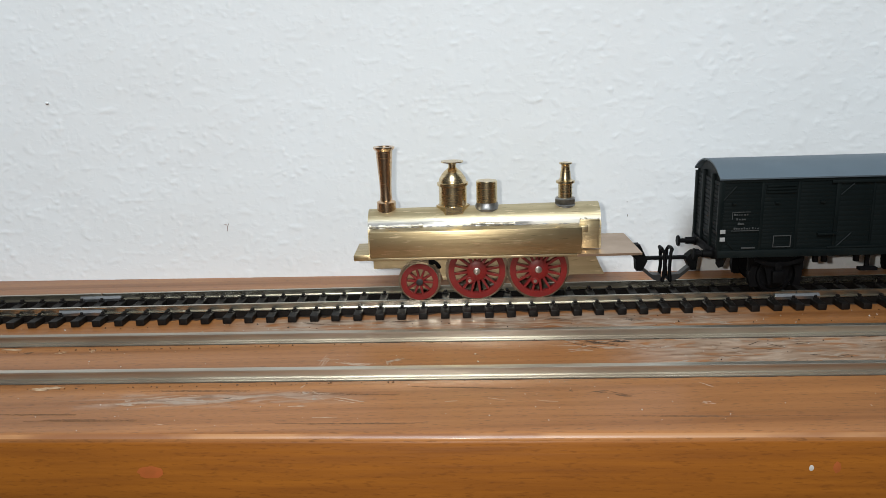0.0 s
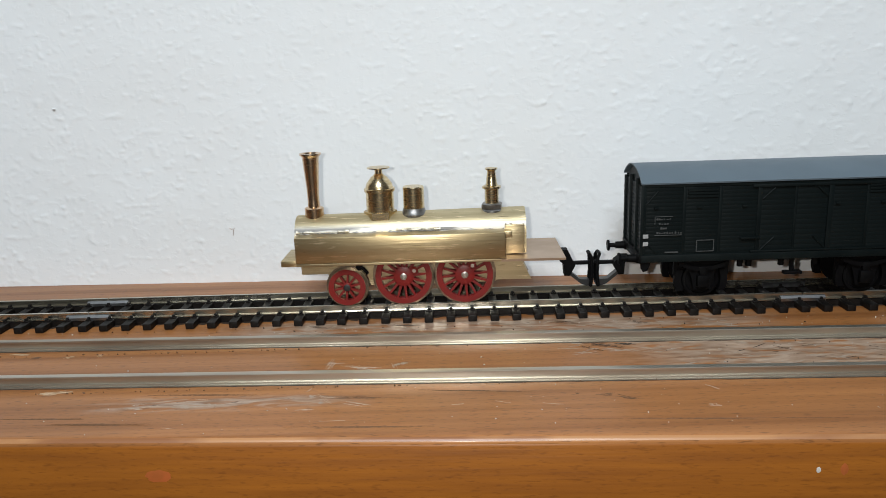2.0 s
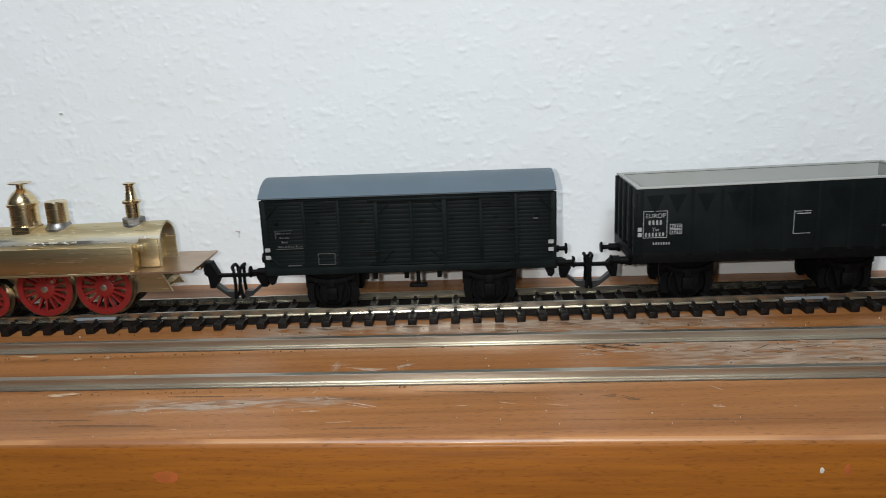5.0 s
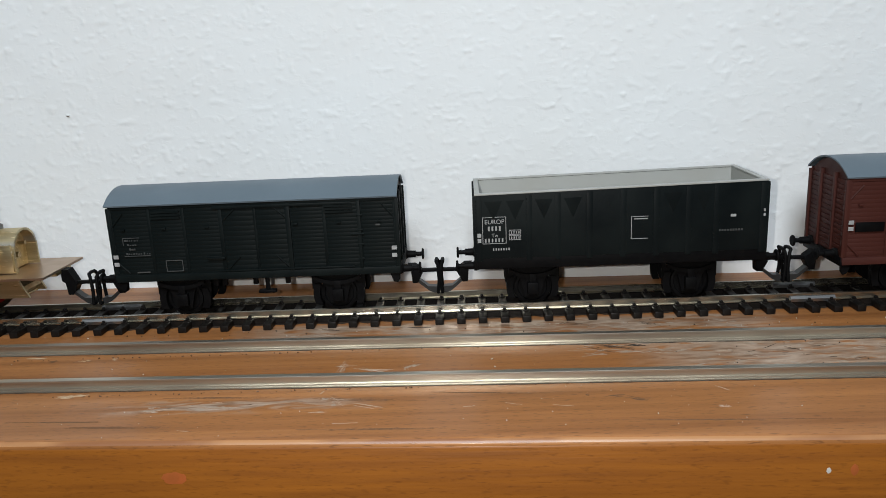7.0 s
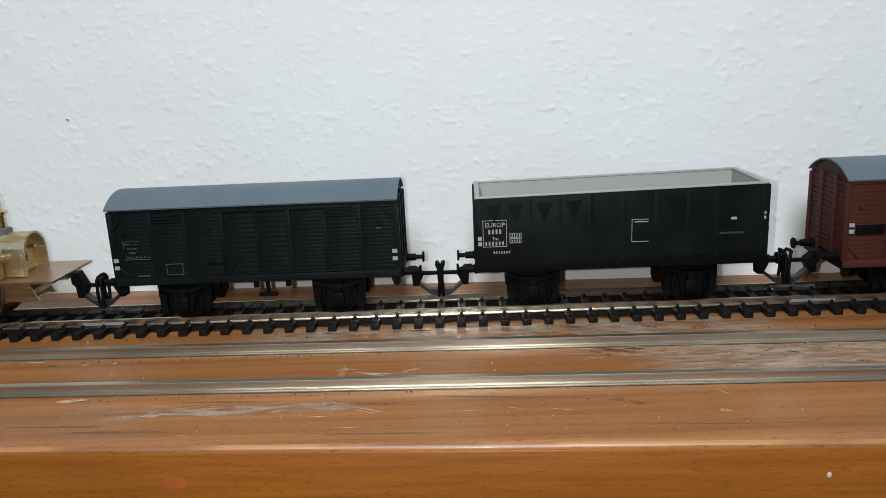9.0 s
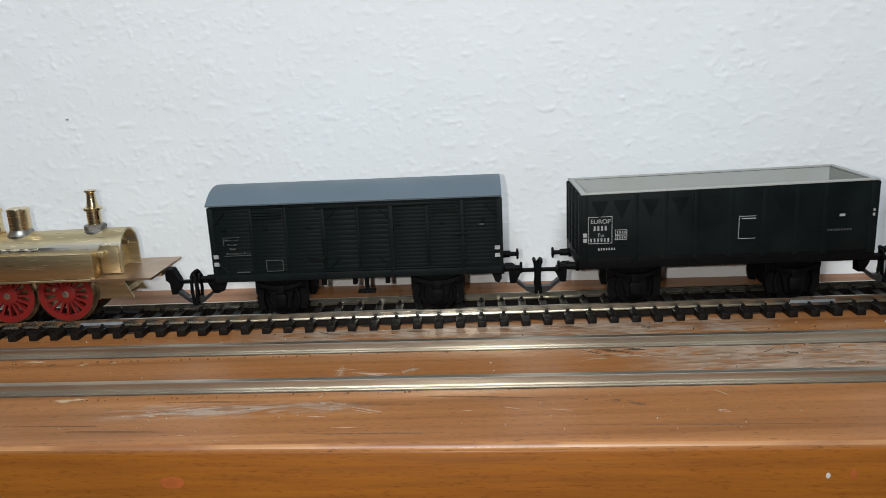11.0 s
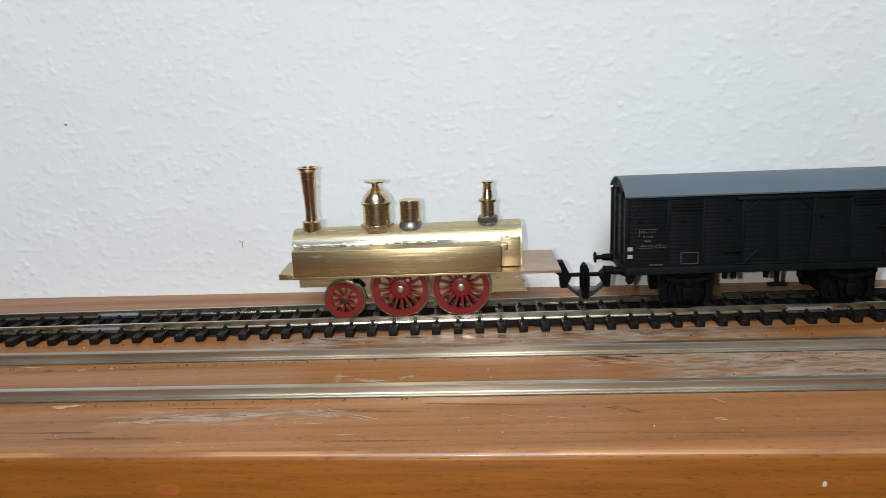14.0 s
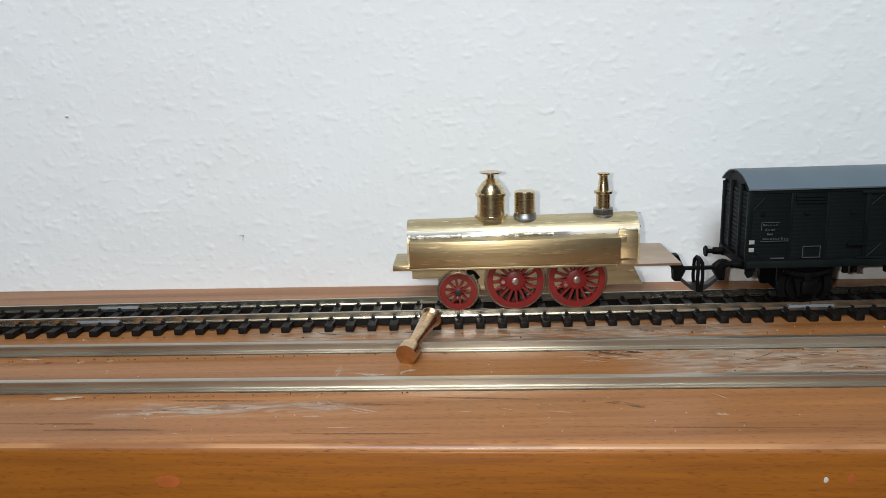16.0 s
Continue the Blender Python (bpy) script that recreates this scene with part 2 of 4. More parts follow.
M["mark_dim"] = mat("faded_white_printing", (0.055, 0.06, 0.06), 0.6, 0, (0.03, 0.03, 0.03), 900, 0.6)
M["glue"] = mat("dried_grey_glue", (0.37, 0.29, 0.225), 0.4, 0, (0.26, 0.18, 0.12), 300, 0.7, 0.1, 700)
M["scratch"] = mat("pale_scratch", (0.44, 0.34, 0.26), 0.6, 0, (0.34, 0.22, 0.14), 500, 0.6)
M["splinter"] = mat("pale_torn_wood", (0.50, 0.36, 0.23), 0.6, 0, (0.36, 0.22, 0.12), 400, 0.6)
M["dirt"] = mat("dark_stain", (0.115, 0.055, 0.024), 0.6, 0, (0.13, 0.065, 0.03), 300, 0.6)
# for grit and gouges, and for the dark strips that hold painted shade
M["grime_shade"] = mat("black_brown_grime_shade", (0.022, 0.015, 0.010), 0.7, 0, (0.06, 0.035, 0.02), 500, 0.7)
M["edge_wear_glint"] = mat("worn_edge_highlight", (0.40, 0.20, 0.085), 0.36, 0, (0.24, 0.10, 0.04), 60, 1.0, 0.04, 300, (0.35, 1, 1), lo=0.44, hi=0.56)
M["wall_dirt_shade"] = mat("brown_wall_speck", (0.12, 0.07, 0.05), 0.7)
M["wall_rust"] = mat("reddish_wall_scratch", (0.30, 0.16, 0.12), 0.7)
M["tyre"] = mat("tarnished_tyre", (0.36, 0.30, 0.22), 0.34, 1.0, (0.10, 0.07, 0.05), 200, 0.6)
M["paint_spot"] = mat("orange_red_paint_spot", (0.37, 0.090, 0.022), 0.5, 0, (0.27, 0.075, 0.014), 300, 0.7)
M["white_spot"] = mat("pale_drop", (0.55, 0.52, 0.48), 0.6)
M["patina"] = mat("green_patina", (0.20, 0.27, 0.22), 0.6, 0, (0.25, 0.22, 0.16), 300, 0.6)
M["room"] = mat("dim_room_paint", (0.07, 0.066, 0.062), 0.9, scale=3)
M["floor"] = mat("brown_room_floor", (0.10, 0.07, 0.05), 0.6, scale=6)


# ---------------------------------------------------------------- mesh helpers, all in millimetres
def bm_box(bm, x0, x1, y0, y1, z0, z1, bevel=0.0, m=None):
    r = bmesh.ops.create_cube(bm, size=1)
    t = Matrix.Translation(((x0 + x1) / 2, (y0 + y1) / 2, (z0 + z1) / 2)) @ Matrix.Diagonal((x1 - x0, y1 - y0, z1 - z0, 1))
    bmesh.ops.transform(bm, matrix=(m or Matrix()) @ t, verts=r["verts"])
    if bevel:
        edges = list({e for v in r["verts"] for e in v.link_edges})
        bmesh.ops.bevel(bm, geom=edges, offset=bevel, segments=2, affect="EDGES", profile=0.5)
    return bm


def bm_lathe(bm, profile, seg=32, m=None):
    """Turn (radius, height) pairs about z."""
    m = m or Matrix()
    rings = []
    for r, z in profile:
        rings.append([bm.verts.new(m @ Vector((r * math.cos(2 * math.pi * k / seg), r * math.sin(2 * math.pi * k / seg), z))) for k in range(seg)])
    for a, b in zip(rings, rings[1:]):
        for k in range(seg):
            bm.faces.new((a[k], a[(k + 1) % seg], b[(k + 1) % seg], b[k]))
    bm.faces.new(rings[0][::-1])
    bm.faces.new(rings[-1])
    return bm


def bm_ring(bm, r0, r1, h0, h1, seg=40, m=None):
    """A ring about z from radius r0 to r1 and height h0 to h1."""
    m = m or Matrix()
    q = [[bm.verts.new(m @ Vector((r * math.cos(2 * math.pi * k / seg), r * math.sin(2 * math.pi * k / seg), z))) for k in range(seg)]
         for r, z in ((r0, h0), (r1, h0), (r1, h1), (r0, h1))]
    for a, b in zip(q, q[1:] + q[:1]):
        for k in range(seg):
            bm.faces.new((a[k], a[(k + 1) % seg], b[(k + 1) % seg], b[k]))
    return bm


def bm_prism(bm, outline, y0, y1, m=None):
    """Extrude an (x, z) outline from y0 to y1."""
    m = m or Matrix()
    a = [bm.verts.new(m @ Vector((x, y0, z))) for x, z in outline]
    b = [bm.verts.new(m @ Vector((x, y1, z))) for x, z in outline]
    bm.faces.new(a)
    bm.faces.new(b[::-1])
    n = len(a)
    for k in range(n):
        bm.faces.new((a[k], b[k], b[(k + 1) % n], a[(k + 1) % n]))
    return bm


def bm_sweep_x(bm, outline, x0, x1, m=None, closed=True):
    """Extrude a (y, z) outline from x0 to x1."""
    m = m or Matrix()
    a = [bm.verts.new(m @ Vector((x0, y, z))) for y, z in outline]
    b = [bm.verts.new(m @ Vector((x1, y, z))) for y, z in outline]
    n = len(a)
    bm.faces.new(a)
    bm.faces.new(b[::-1])
    for k in range(n):
        bm.faces.new((a[k], b[k], b[(k + 1) % n], a[(k + 1) % n]))
    return bm


def bm_tube(bm, pts, r, seg=8):
    """A round wire along points."""
    pts = [Vector(p) for p in pts]
    rings = []
    for k, p in enumerate(pts):
        d = (pts[min(k + 1, len(pts) - 1)] - pts[max(k - 1, 0)]).normalized()
        u = d.orthogonal().normalized() if k == 0 else (u - d * u.dot(d)).normalized()
        w = d.cross(u)
        rings.append([bm.verts.new(p + r * (math.cos(2 * math.pi * j / seg) * u + math.sin(2 * math.pi * j / seg) * w)) for j in range(seg)])
    for a, b in zip(rings, rings[1:]):
        for j in range(seg):
            bm.faces.new((a[j], a[(j + 1) % seg], b[(j + 1) % seg], b[j]))
    bm.faces.new(rings[0][::-1])
    bm.faces.new(rings[-1])
    return bm


def mesh_of(name, bm, material, smooth=0.6):
    bmesh.ops.recalc_face_normals(bm, faces=bm.faces)
    bmesh.ops.scale(bm, vec=(MM, MM, MM), verts=bm.verts)
    me = bpy.data.meshes.new(name)
    bm.to_mesh(me)
    bm.free()
    me.materials.append(material)
    if smooth:
        me.shade_smooth()
        me.set_sharp_from_angle(angle=smooth)
    return me


def part(name, bm, material, parent=None, label="", at=(0, 0, 0), smooth=0.6):
    ob = new(name, mesh_of(name, bm, material, smooth))
    ob.location = Vector(at) * MM
    if parent:
        ob.parent = parent
    return tagged(ob, label)


def share(name, me, parent, m):
    ob = new(name, me)
    ob.parent = parent
    ob.matrix_local = m
    return ob


def thing(name, label, category, at=(0, 0, 0), group=""):
    ob = new(name)
    ob.empty_display_size = 0.01
    ob.location = Vector(at) * MM
    return tagged(ob, label, category, group)


def B():
    return bmesh.new()


# ---------------------------------------------------------------- motion along the track
TRAIN = [(0, 0.0), (0.5, -1.8), (1, -6.7), (1.5, -17.0), (2, -30.3), (2.5, -46.2), (3, -67.5), (3.5, -90.2), (4, -116.9), (4.5, -145.3), (5, -173.6), (5.5, -198.0), (6, -216.4), (6.5, -228.6), (7, -234.6), (7.5, -235.4), (8, -235.4), (8.6, -235.4), (9, -234.4), (9.5, -228.2), (10, -219.0), (10.3, -212.6), (10.5, -207.8), (11, -195.4), (11.5, -172.2), (12, -145.9), (12.5, -117.6), (13, -90.3), (13.5, -63.9), (14, -38.3), (14.5, -18.2), (15, -1.8), (15.5, 4.7), (16, 5.8)]


def along(t):
    """The wagons' way along the track in millimetres, smooth between the rows."""
    k = max(i for i, q in enumerate(TRAIN) if q[0] <= t + 1e-9)
    k = min(k, len(TRAIN) - 2)

    def slope(i):
        a, b = TRAIN[max(i - 1, 0)], TRAIN[min(i + 1, len(TRAIN) - 1)]
        return (b[1] - a[1]) / (b[0] - a[0])
    (t0, a), (t1, b) = TRAIN[k], TRAIN[k + 1]
    h = t1 - t0
    u = (t - t0) / h
    return (2 * u ** 3 - 3 * u * u + 1) * a + (u ** 3 - 2 * u * u + u) * h * slope(k) + (3 * u * u - 2 * u ** 3) * b + (u ** 3 - u * u) * h * slope(k + 1)


def loco_along(t):
    """The engine pulls with slack couplings stretched, then closes them before it pushes."""
    u = min(max((t - 8.3) / 0.7, 0), 1)
    return along(t) - 3.9 * (1 - u * u * (3 - 2 * u))


TIMES = [k / 10 for k in range(161)]

# ---------------------------------------------------------------- the setting
TILT_W, TILT_E, TILT_O = -0.0317, -0.0364, -0.0250     # wall, board and old rails against the track
WALL_Y, EDGE_Y = 42.3, -107.7


def skew(tilt):
    return Matrix(((1, -tilt, 0, 0), (tilt, 1, 0, 0), (0, 0, 1, 0), (0, 0, 0, 1)))


# wall: a lumpy plaster sheet in the seen stretch, plain around it
def wall_mesh():
    bm = B()
    nx, nz = 800, 340
    x0, x1, z0, z1 = -250.0, 250.0, -2.0, 210.0
    grid = []
    for j in range(nz + 1):
        row = []
        for i in range(nx + 1):
            x, z = x0 + (x1 - x0) * i / nx, z0 + (z1 - z0) * j / nz
            h = 0.20 * noise.fractal(Vector((x / 26, z / 22, 3.1)), 1.0, 2.1, 3)
            f = noise.noise(Vector((x / 5.0, z / 3.6, 8.0)))
            g = noise.noise(Vector((x / 2.3, z / 1.9, 1.0)))
            cover = 0.5 + 0.5 * noise.noise(Vector((x / 17, z / 14, 5.0)))
            h += 0.42 * max(0, f - 0.24) ** 0.9 + 0.75 * max(0, g * cover - 0.13)
            edge = min(1, min(x - x0, x1 - x, z1 - z) / 30)
            row.append(bm.verts.new((x, WALL_Y - h * max(edge, 0), z)))
        grid.append(row)
    for a, b in zip(grid, grid[1:]):
        for i in range(nx):
            bm.faces.new((a[i], a[i + 1], b[i + 1], b[i]))
    bmesh.ops.transform(bm, matrix=skew(TILT_W), verts=bm.verts)
    return bm


wall = part("wall_north", wall_mesh(), M["plaster"], smooth=3.2)
tagged(wall, "rough white plastered wall behind the shelf", "wall", kind="structure")
for nm, b in (("wall_north_upper", (-900, 900, WALL_Y, WALL_Y + 100, 210, 1300)), ("wall_north_lower", (-900, 900, WALL_Y + 1, WALL_Y + 100, -900, -3)),
              ("wall_north_west", (-900, -250, WALL_Y, WALL_Y + 100, -3, 210)), ("wall_north_east", (250, 900, WALL_Y, WALL_Y + 100, -3, 210))):
    w = B()
    bm_box(w, *b, m=skew(TILT_W))
    tagged(part(nm, w, M["plaster"]), "plain white plastered wall", "wall", kind="structure")
for nm, b, k in (("wall_south", (-900, 900, -1400, -1300, -900, 1300), "room"), ("wall_west", (-1000, -900, -1400, 140, -900, 1300), "room"),
                 ("wall_east", (900, 1000, -1400, 140, -900, 1300), "room"), ("ceiling", (-1000, 1000, -1400, 140, 1300, 1400), "room"),
                 ("floor", (-1000, 1000, -1400, 140, -1000, -900), "floor")):
    w = B()
    bm_box(w, *b)
    tagged(part(nm, w, M[k]), "plain painted surface of the room", "room shell", kind="structure")


# shelf board: top plank and a separate orange edge, both with a rounded front corner
shelf = thing("shelf_board", "varnished brown wooden shelf board with a worn orange front edge", "shelf")
tb = B()
R_ = 2.2
outline = [(60, 0), (60, -26), (EDGE_Y + 0.3, -26)] + [(EDGE_Y + 0.3, -3.0)] + [(EDGE_Y + R_ - R_ * math.cos(a) + 0.0, -R_ + R_ * math.sin(a)) for a in (0.25, 0.55, 0.85, 1.15, 1.4)] + [(EDGE_Y + R_ + 0.6, 0)]
bm_sweep_x(tb, outline, -700, 700, skew(TILT_E))
part("plank", tb, M["board_top"], shelf, "brown varnished plank, scratched and stained with glue")
# pale strip on the rounding: wear, and the corner's highlight put into its colour
tb = B()
rim = [(EDGE_Y + R_ - (R_ + 0.03) * math.cos(a), -R_ + (R_ + 0.03) * math.sin(a)) for a in (0.55, 0.75, 0.95, 1.15)]
bm_sweep_x(tb, rim + [(q + 0.1, z - 0.1) for q, z in rim[::-1]], -690, 690, skew(TILT_E))
part("worn_corner", tb, M["edge_wear_glint"], shelf, "pale worn corner of the board with its highlight painted in")
tb = B()
bm_sweep_x(tb, [(EDGE_Y + 0.25, -26.0), (EDGE_Y - 0.25, -25.6), (EDGE_Y - 0.25, -2.4), (EDGE_Y + 0.02, -1.9), (EDGE_Y + 0.25, -2.2)], -700, 700, skew(TILT_E))
part("front_edge", tb, M["board_front"], shelf, "orange lacquered beech edge with dark flecks")


# ---------------------------------------------------------------- H0 track
def rail_profile(foot, head, height, web, z0, y):
    f, h, w = foot / 2, head / 2, web / 2
    return [(y - f, z0), (y + f, z0), (y + f, z0 + 0.25), (y + w, z0 + 0.55), (y + w, z0 + height - 0.9), (y + h, z0 + height - 0.7), (y + h, z0 + height - 0.12),
            (y + h - 0.15, z0 + height), (y - h + 0.15, z0 + height), (y - h, z0 + height - 0.12), (y - h, z0 + height - 0.7), (y - w, z0 + height - 0.9), (y - w, z0 + 0.55), (y - f, z0 + 0.25)]


RAIL_TOP, PITCH, TIE0 = 5.35, 8.364, -164.2
track = thing("model_railway_track", "H0 model track with nickel silver rails on black plastic sleepers", "track")
JOINTS = (-148.0, 130.0)
spans = ((-640, JOINTS[0] - 0.25), (JOINTS[0] + 0.25, JOINTS[1] - 0.25), (JOINTS[1] + 0.25, 640))
for a, b in spans:
    for y in (-8.9, 8.9):
        w = B()
        bm_sweep_x(w, rail_profile(2.5, 1.3, 2.6, 0.7, RAIL_TOP - 2.6, y), a, b)
        part("rail", w, M["nickel"], track)
for x in JOINTS:
    for y in (-8.9, 8.9):
        w = B()
        bm_sweep_x(w, [(y - 1.9, 2.5), (y + 1.9, 2.5), (y + 1.9, 3.6), (y + 1.2, 4.5), (y + 0.72, 4.6), (y - 0.72, 4.6), (y - 1.2, 4.5), (y - 1.9, 3.6)], x - 8.5, x + 8.5)
        part("rail_joiner", w, M["joiner"], track, "tinned sheet metal rail joiner")
w = B()
bm_box(w, -1.65, 1.65, -17.3, 17.3, 0, 2.6, 0.35)
for s in (-1, 1):
    for d in (-1.75, 1.75):
        bm_box(w, -1.15, 1.15, s * 8.9 + d - 0.95, s * 8.9 + d + 0.95, 2.5, 3.1, 0.15)
        bm_box(w, -0.6, 0.6, s * 8.9 + d * 0.86 - 0.65, s * 8.9 + d * 0.86 + 0.65, 3.0, 3.95, 0.2)
        bm_lathe(w, [(0.42, 3.0), (0.42, 3.5), (0.2, 3.65)], 8, pose(0, s * 8.9 + d * 1.3, 0))
tie_me = mesh_of("sleeper", w, M["tie"])
k0, k1 = -34, 76
for k in range(k0, k1):
    share("sleeper", tie_me, track, pose((TIE0 + k * PITCH) * MM, random.uniform(-0.15, 0.15) * MM, 0.02 * MM, 0, 0, random.uniform(-0.4, 0.4)))
for y in (-8.9, 8.9):
    w = B()
    bm_box(w, -455, 470, y - 1.5, y + 1.5, 0.3, 2.45)
    part("sleeper_web", w, M["tie"], track)


# grimy dark sheet beneath the track, the train's shade put into its colour
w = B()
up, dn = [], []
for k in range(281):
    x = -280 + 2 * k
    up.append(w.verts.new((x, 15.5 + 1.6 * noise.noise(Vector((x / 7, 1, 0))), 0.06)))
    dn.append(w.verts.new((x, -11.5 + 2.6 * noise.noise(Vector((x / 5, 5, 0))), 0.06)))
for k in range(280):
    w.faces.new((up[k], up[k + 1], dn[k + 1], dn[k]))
tagged(part("track_grime", w, M["grime_shade"], smooth=3.2), "black brown grimy sheet beneath the track, the train's shade painted in", "surface marks", kind="stuff")


# ---------------------------------------------------------------- old rails glued on the board
for y in (-38.2, -70.3):
    rail = thing("loose_rail", "bare steel gauge 0 rail glued flat on the board", "rail", group="bare gauge 0 rails")
    w = B()
    pr = rail_profile(4.4, 2.4, 3.5, 1.1, 0.0, y)
    foot = [(y - 2.2, 0.0), (y + 2.2, 0.0), (y + 2.2, 0.30), (y + 1.5, 0.42), (y + 1.45, 0.75), (y + 0.55, 0.95), (y + 0.55, 2.6), (y - 0.55, 2.6), (y - 0.55, 0.95), (y - 1.45, 0.75), (y - 1.5, 0.42), (y - 2.2, 0.30)]
    bm_sweep_x(w, foot, -640, 640, skew(TILT_O))
    part("rail_foot", w, M["steel"], rail, "dull steel web and foot", smooth=0.3)
    w = B()
    bm_sweep_x(w, [(q, z + 0.004) for q, z in pr[4:12]], -640, 640, skew(TILT_O))
    part("rail_head", w, M["steel"], rail, "worn rail head")
    # dark strip at the foot: grit, and the shadow gap put into its colour
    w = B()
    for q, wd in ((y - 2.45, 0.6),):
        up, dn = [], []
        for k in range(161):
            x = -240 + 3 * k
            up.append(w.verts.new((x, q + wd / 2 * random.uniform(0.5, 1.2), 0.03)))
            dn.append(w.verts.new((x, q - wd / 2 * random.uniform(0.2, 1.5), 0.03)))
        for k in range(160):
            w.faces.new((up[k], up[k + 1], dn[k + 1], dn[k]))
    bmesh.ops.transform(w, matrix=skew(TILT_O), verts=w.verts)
    part("grime_line", w, M["grime_shade"], rail, "dark strip along the rail's foot, grit with the shadow gap painted in")


# ---------------------------------------------------------------- the brass engine
loco = thing("brass_steam_engine", "unfinished scratch-built brass model steam engine with red spoked wheels", "model locomotive")


def hexagon(bm, x, y, r, z0, z1, turn=0.0, bev=0.4):
    bm_lathe(bm, [(r * 0.86, z0), (r, z0 + bev), (r, z1 - bev), (r * 0.86, z1)], 6, pose(x, y, 0, 0, 0, turn))


# boiler: an arch shell, open at the back
def arch(rad, top, z0, n=18):
    zc = top - rad
    return [(-rad, z0), (-rad, zc)] + [(-rad * math.cos(math.pi * k / n), zc + rad * math.sin(math.pi * k / n)) for k in range(1, n)] + [(rad, zc), (rad, z0)]


BX0, BX1 = -30.2, 58.6
w = B()
o, i = arch(8.4, 40.7, 24.2), arch(7.5, 39.8, 24.2)
ring = o + i[::-1]
va = [w.verts.new((BX0, y, z)) for y, z in ring]
vb = [w.verts.new((BX1, y, z)) for y, z in ring]
n = len(ring)
h = n // 2
for k in range(n):
    w.faces.new((va[k], vb[k], vb[(k + 1) % n], va[(k + 1) % n]))
for v in (va, vb):
    for k in range(h - 1):
        w.faces.new((v[k], v[k + 1], v[n - 2 - k], v[n - 1 - k]))
for v in w.verts:
    v.co.z -= 1.0 * (BX1 - v.co.x) / (BX1 - BX0)
part("boiler", w, M["boiler"], loco, "bright brass boiler with scratches and solder marks")
w = B()
bm_sweep_x(w, arch(7.45, 38.75, 23.3), BX0 + 0.4, BX0 + 1.2)
part("smokebox_front", w, M["brass"], loco)
w = B()
bm_sweep_x(w, arch(7.45, 39.7, 24.2), 53.0, 54.0)
bm_lathe(w, [(1.2, 0), (1.2, 2.2)], 12, pose(53.9, -1, 30, 0, 90, 0))
bm_lathe(w, [(0.8, 0), (0.8, 3.0)], 12, pose(53.9, 3, 34, 0, 90, 0))
part("backhead", w, M["brass"], loco)
# solder seam along the boiler's foot: a lumpy grey bead, bright flooded stretches and a blackened flux line above it
def bead(x0, x1, z, thick, material, label, step=0.35):
    w = B()
    count = int((x1 - x0) / step)
    rows = []
    for k in range(count + 1):
        x = x0 + (x1 - x0) * k / count
        f = noise.fractal(Vector((x / 1.9, z, 2.0)), 0.8, 2.2, 4)
        hgt = thick * max(0.05, 0.45 + 1.1 * f)
        lift = 0.22 * noise.fractal(Vector((x / 5.0, z, 9.0)), 0.8, 2.2, 4)
        rows.append([w.verts.new((x, -8.25 - dy, z + lift + dz * hgt)) for dy, dz in ((-0.3, 1.0), (0.12, 0.75), (0.22 + 0.15 * f, 0.0), (0.16, -0.8), (-0.2, -1.0))])
    for p, q in zip(rows, rows[1:]):
        for j in range(4):
            w.faces.new((p[j], p[j + 1], q[j + 1], q[j]))
    tagged(part("solder_seam", w, material, loco, label, smooth=3.2), kind="stuff")


bead(-29.0, 50.0, 33.9, 0.55, M["solder"], "rough grey solder seam")
bead(-29.5, -9.0, 34.6, 0.75, M["solder_bright"], "bright flooded solder")
bead(9.0, 26.0, 34.7, 0.5, M["solder_bright"], "bright flooded solder")
w = B()
for k in range(60):
    x, z = random.uniform(50.4, 57.6), random.uniform(25.0, 36.0)
    y = -8.9 if z < 35.6 else -7.9
    q = bmesh.ops.create_icosphere(w, subdivisions=1, radius=random.uniform(0.12, 0.42))
    bmesh.ops.transform(w, matrix=pose(x, y, z, 0, random.uniform(0, 90), 0) @ Matrix.Diagonal((1.8, 0.4, 1, 1)), verts=q["verts"])
tagged(part("solder_blobs", w, M["solder_bright"], loco, "bright solder blobs over the patched cab end"), kind="stuff")
# side tanks
for s in (-1, 1):
    w = B()
    bm_box(w, -29.0, 50.2, min(s * 15.0, s * 8.0), max(s * 15.0, s * 8.0), 23.9, 34.0, 0.35)
    part("side_tank", w, M["brass_brushed"], loco, "brushed brass side tank")
# patch by the cab
w = B()
bm_box(w, 50.4, 57.8, -9.1, -8.3, 24.3, 35.6, 0.2)
bm_box(w, 50.0, 53.0, -11.5, -8.6, 31.2, 33.8, 0.3)
part("cab_side", w, M["brass"], loco, "patched brass sheet beside the firebox")
# footplate and rear deck
w = B()
bm_box(w, -35.6, 72.6, -6.0, 6.0, 21.6, 23.4, 0.2)
part("frame_plate", w, M["brass_brushed"], loco)
w = B()
bm_box(w, -28.8, 50.2, -15.0, 15.0, 22.9, 23.85, 0.15)
part("footplate", w, M["brass"], loco)
w = B()
bm_prism(w, [(48.6, 23.0), (72.6, 23.0), (72.6, 23.9), (48.6, 23.9)], -16.0, 16.0)
part("rear_deck", w, M["copper"], loco, "flat copper-coloured rear deck plate")
w = B()
bm_box(w, -36.0, -28.0, -9.5, 9.5, 21.5, 23.8, 0.2)
part("front_beam", w, M["brass_brushed"], loco)
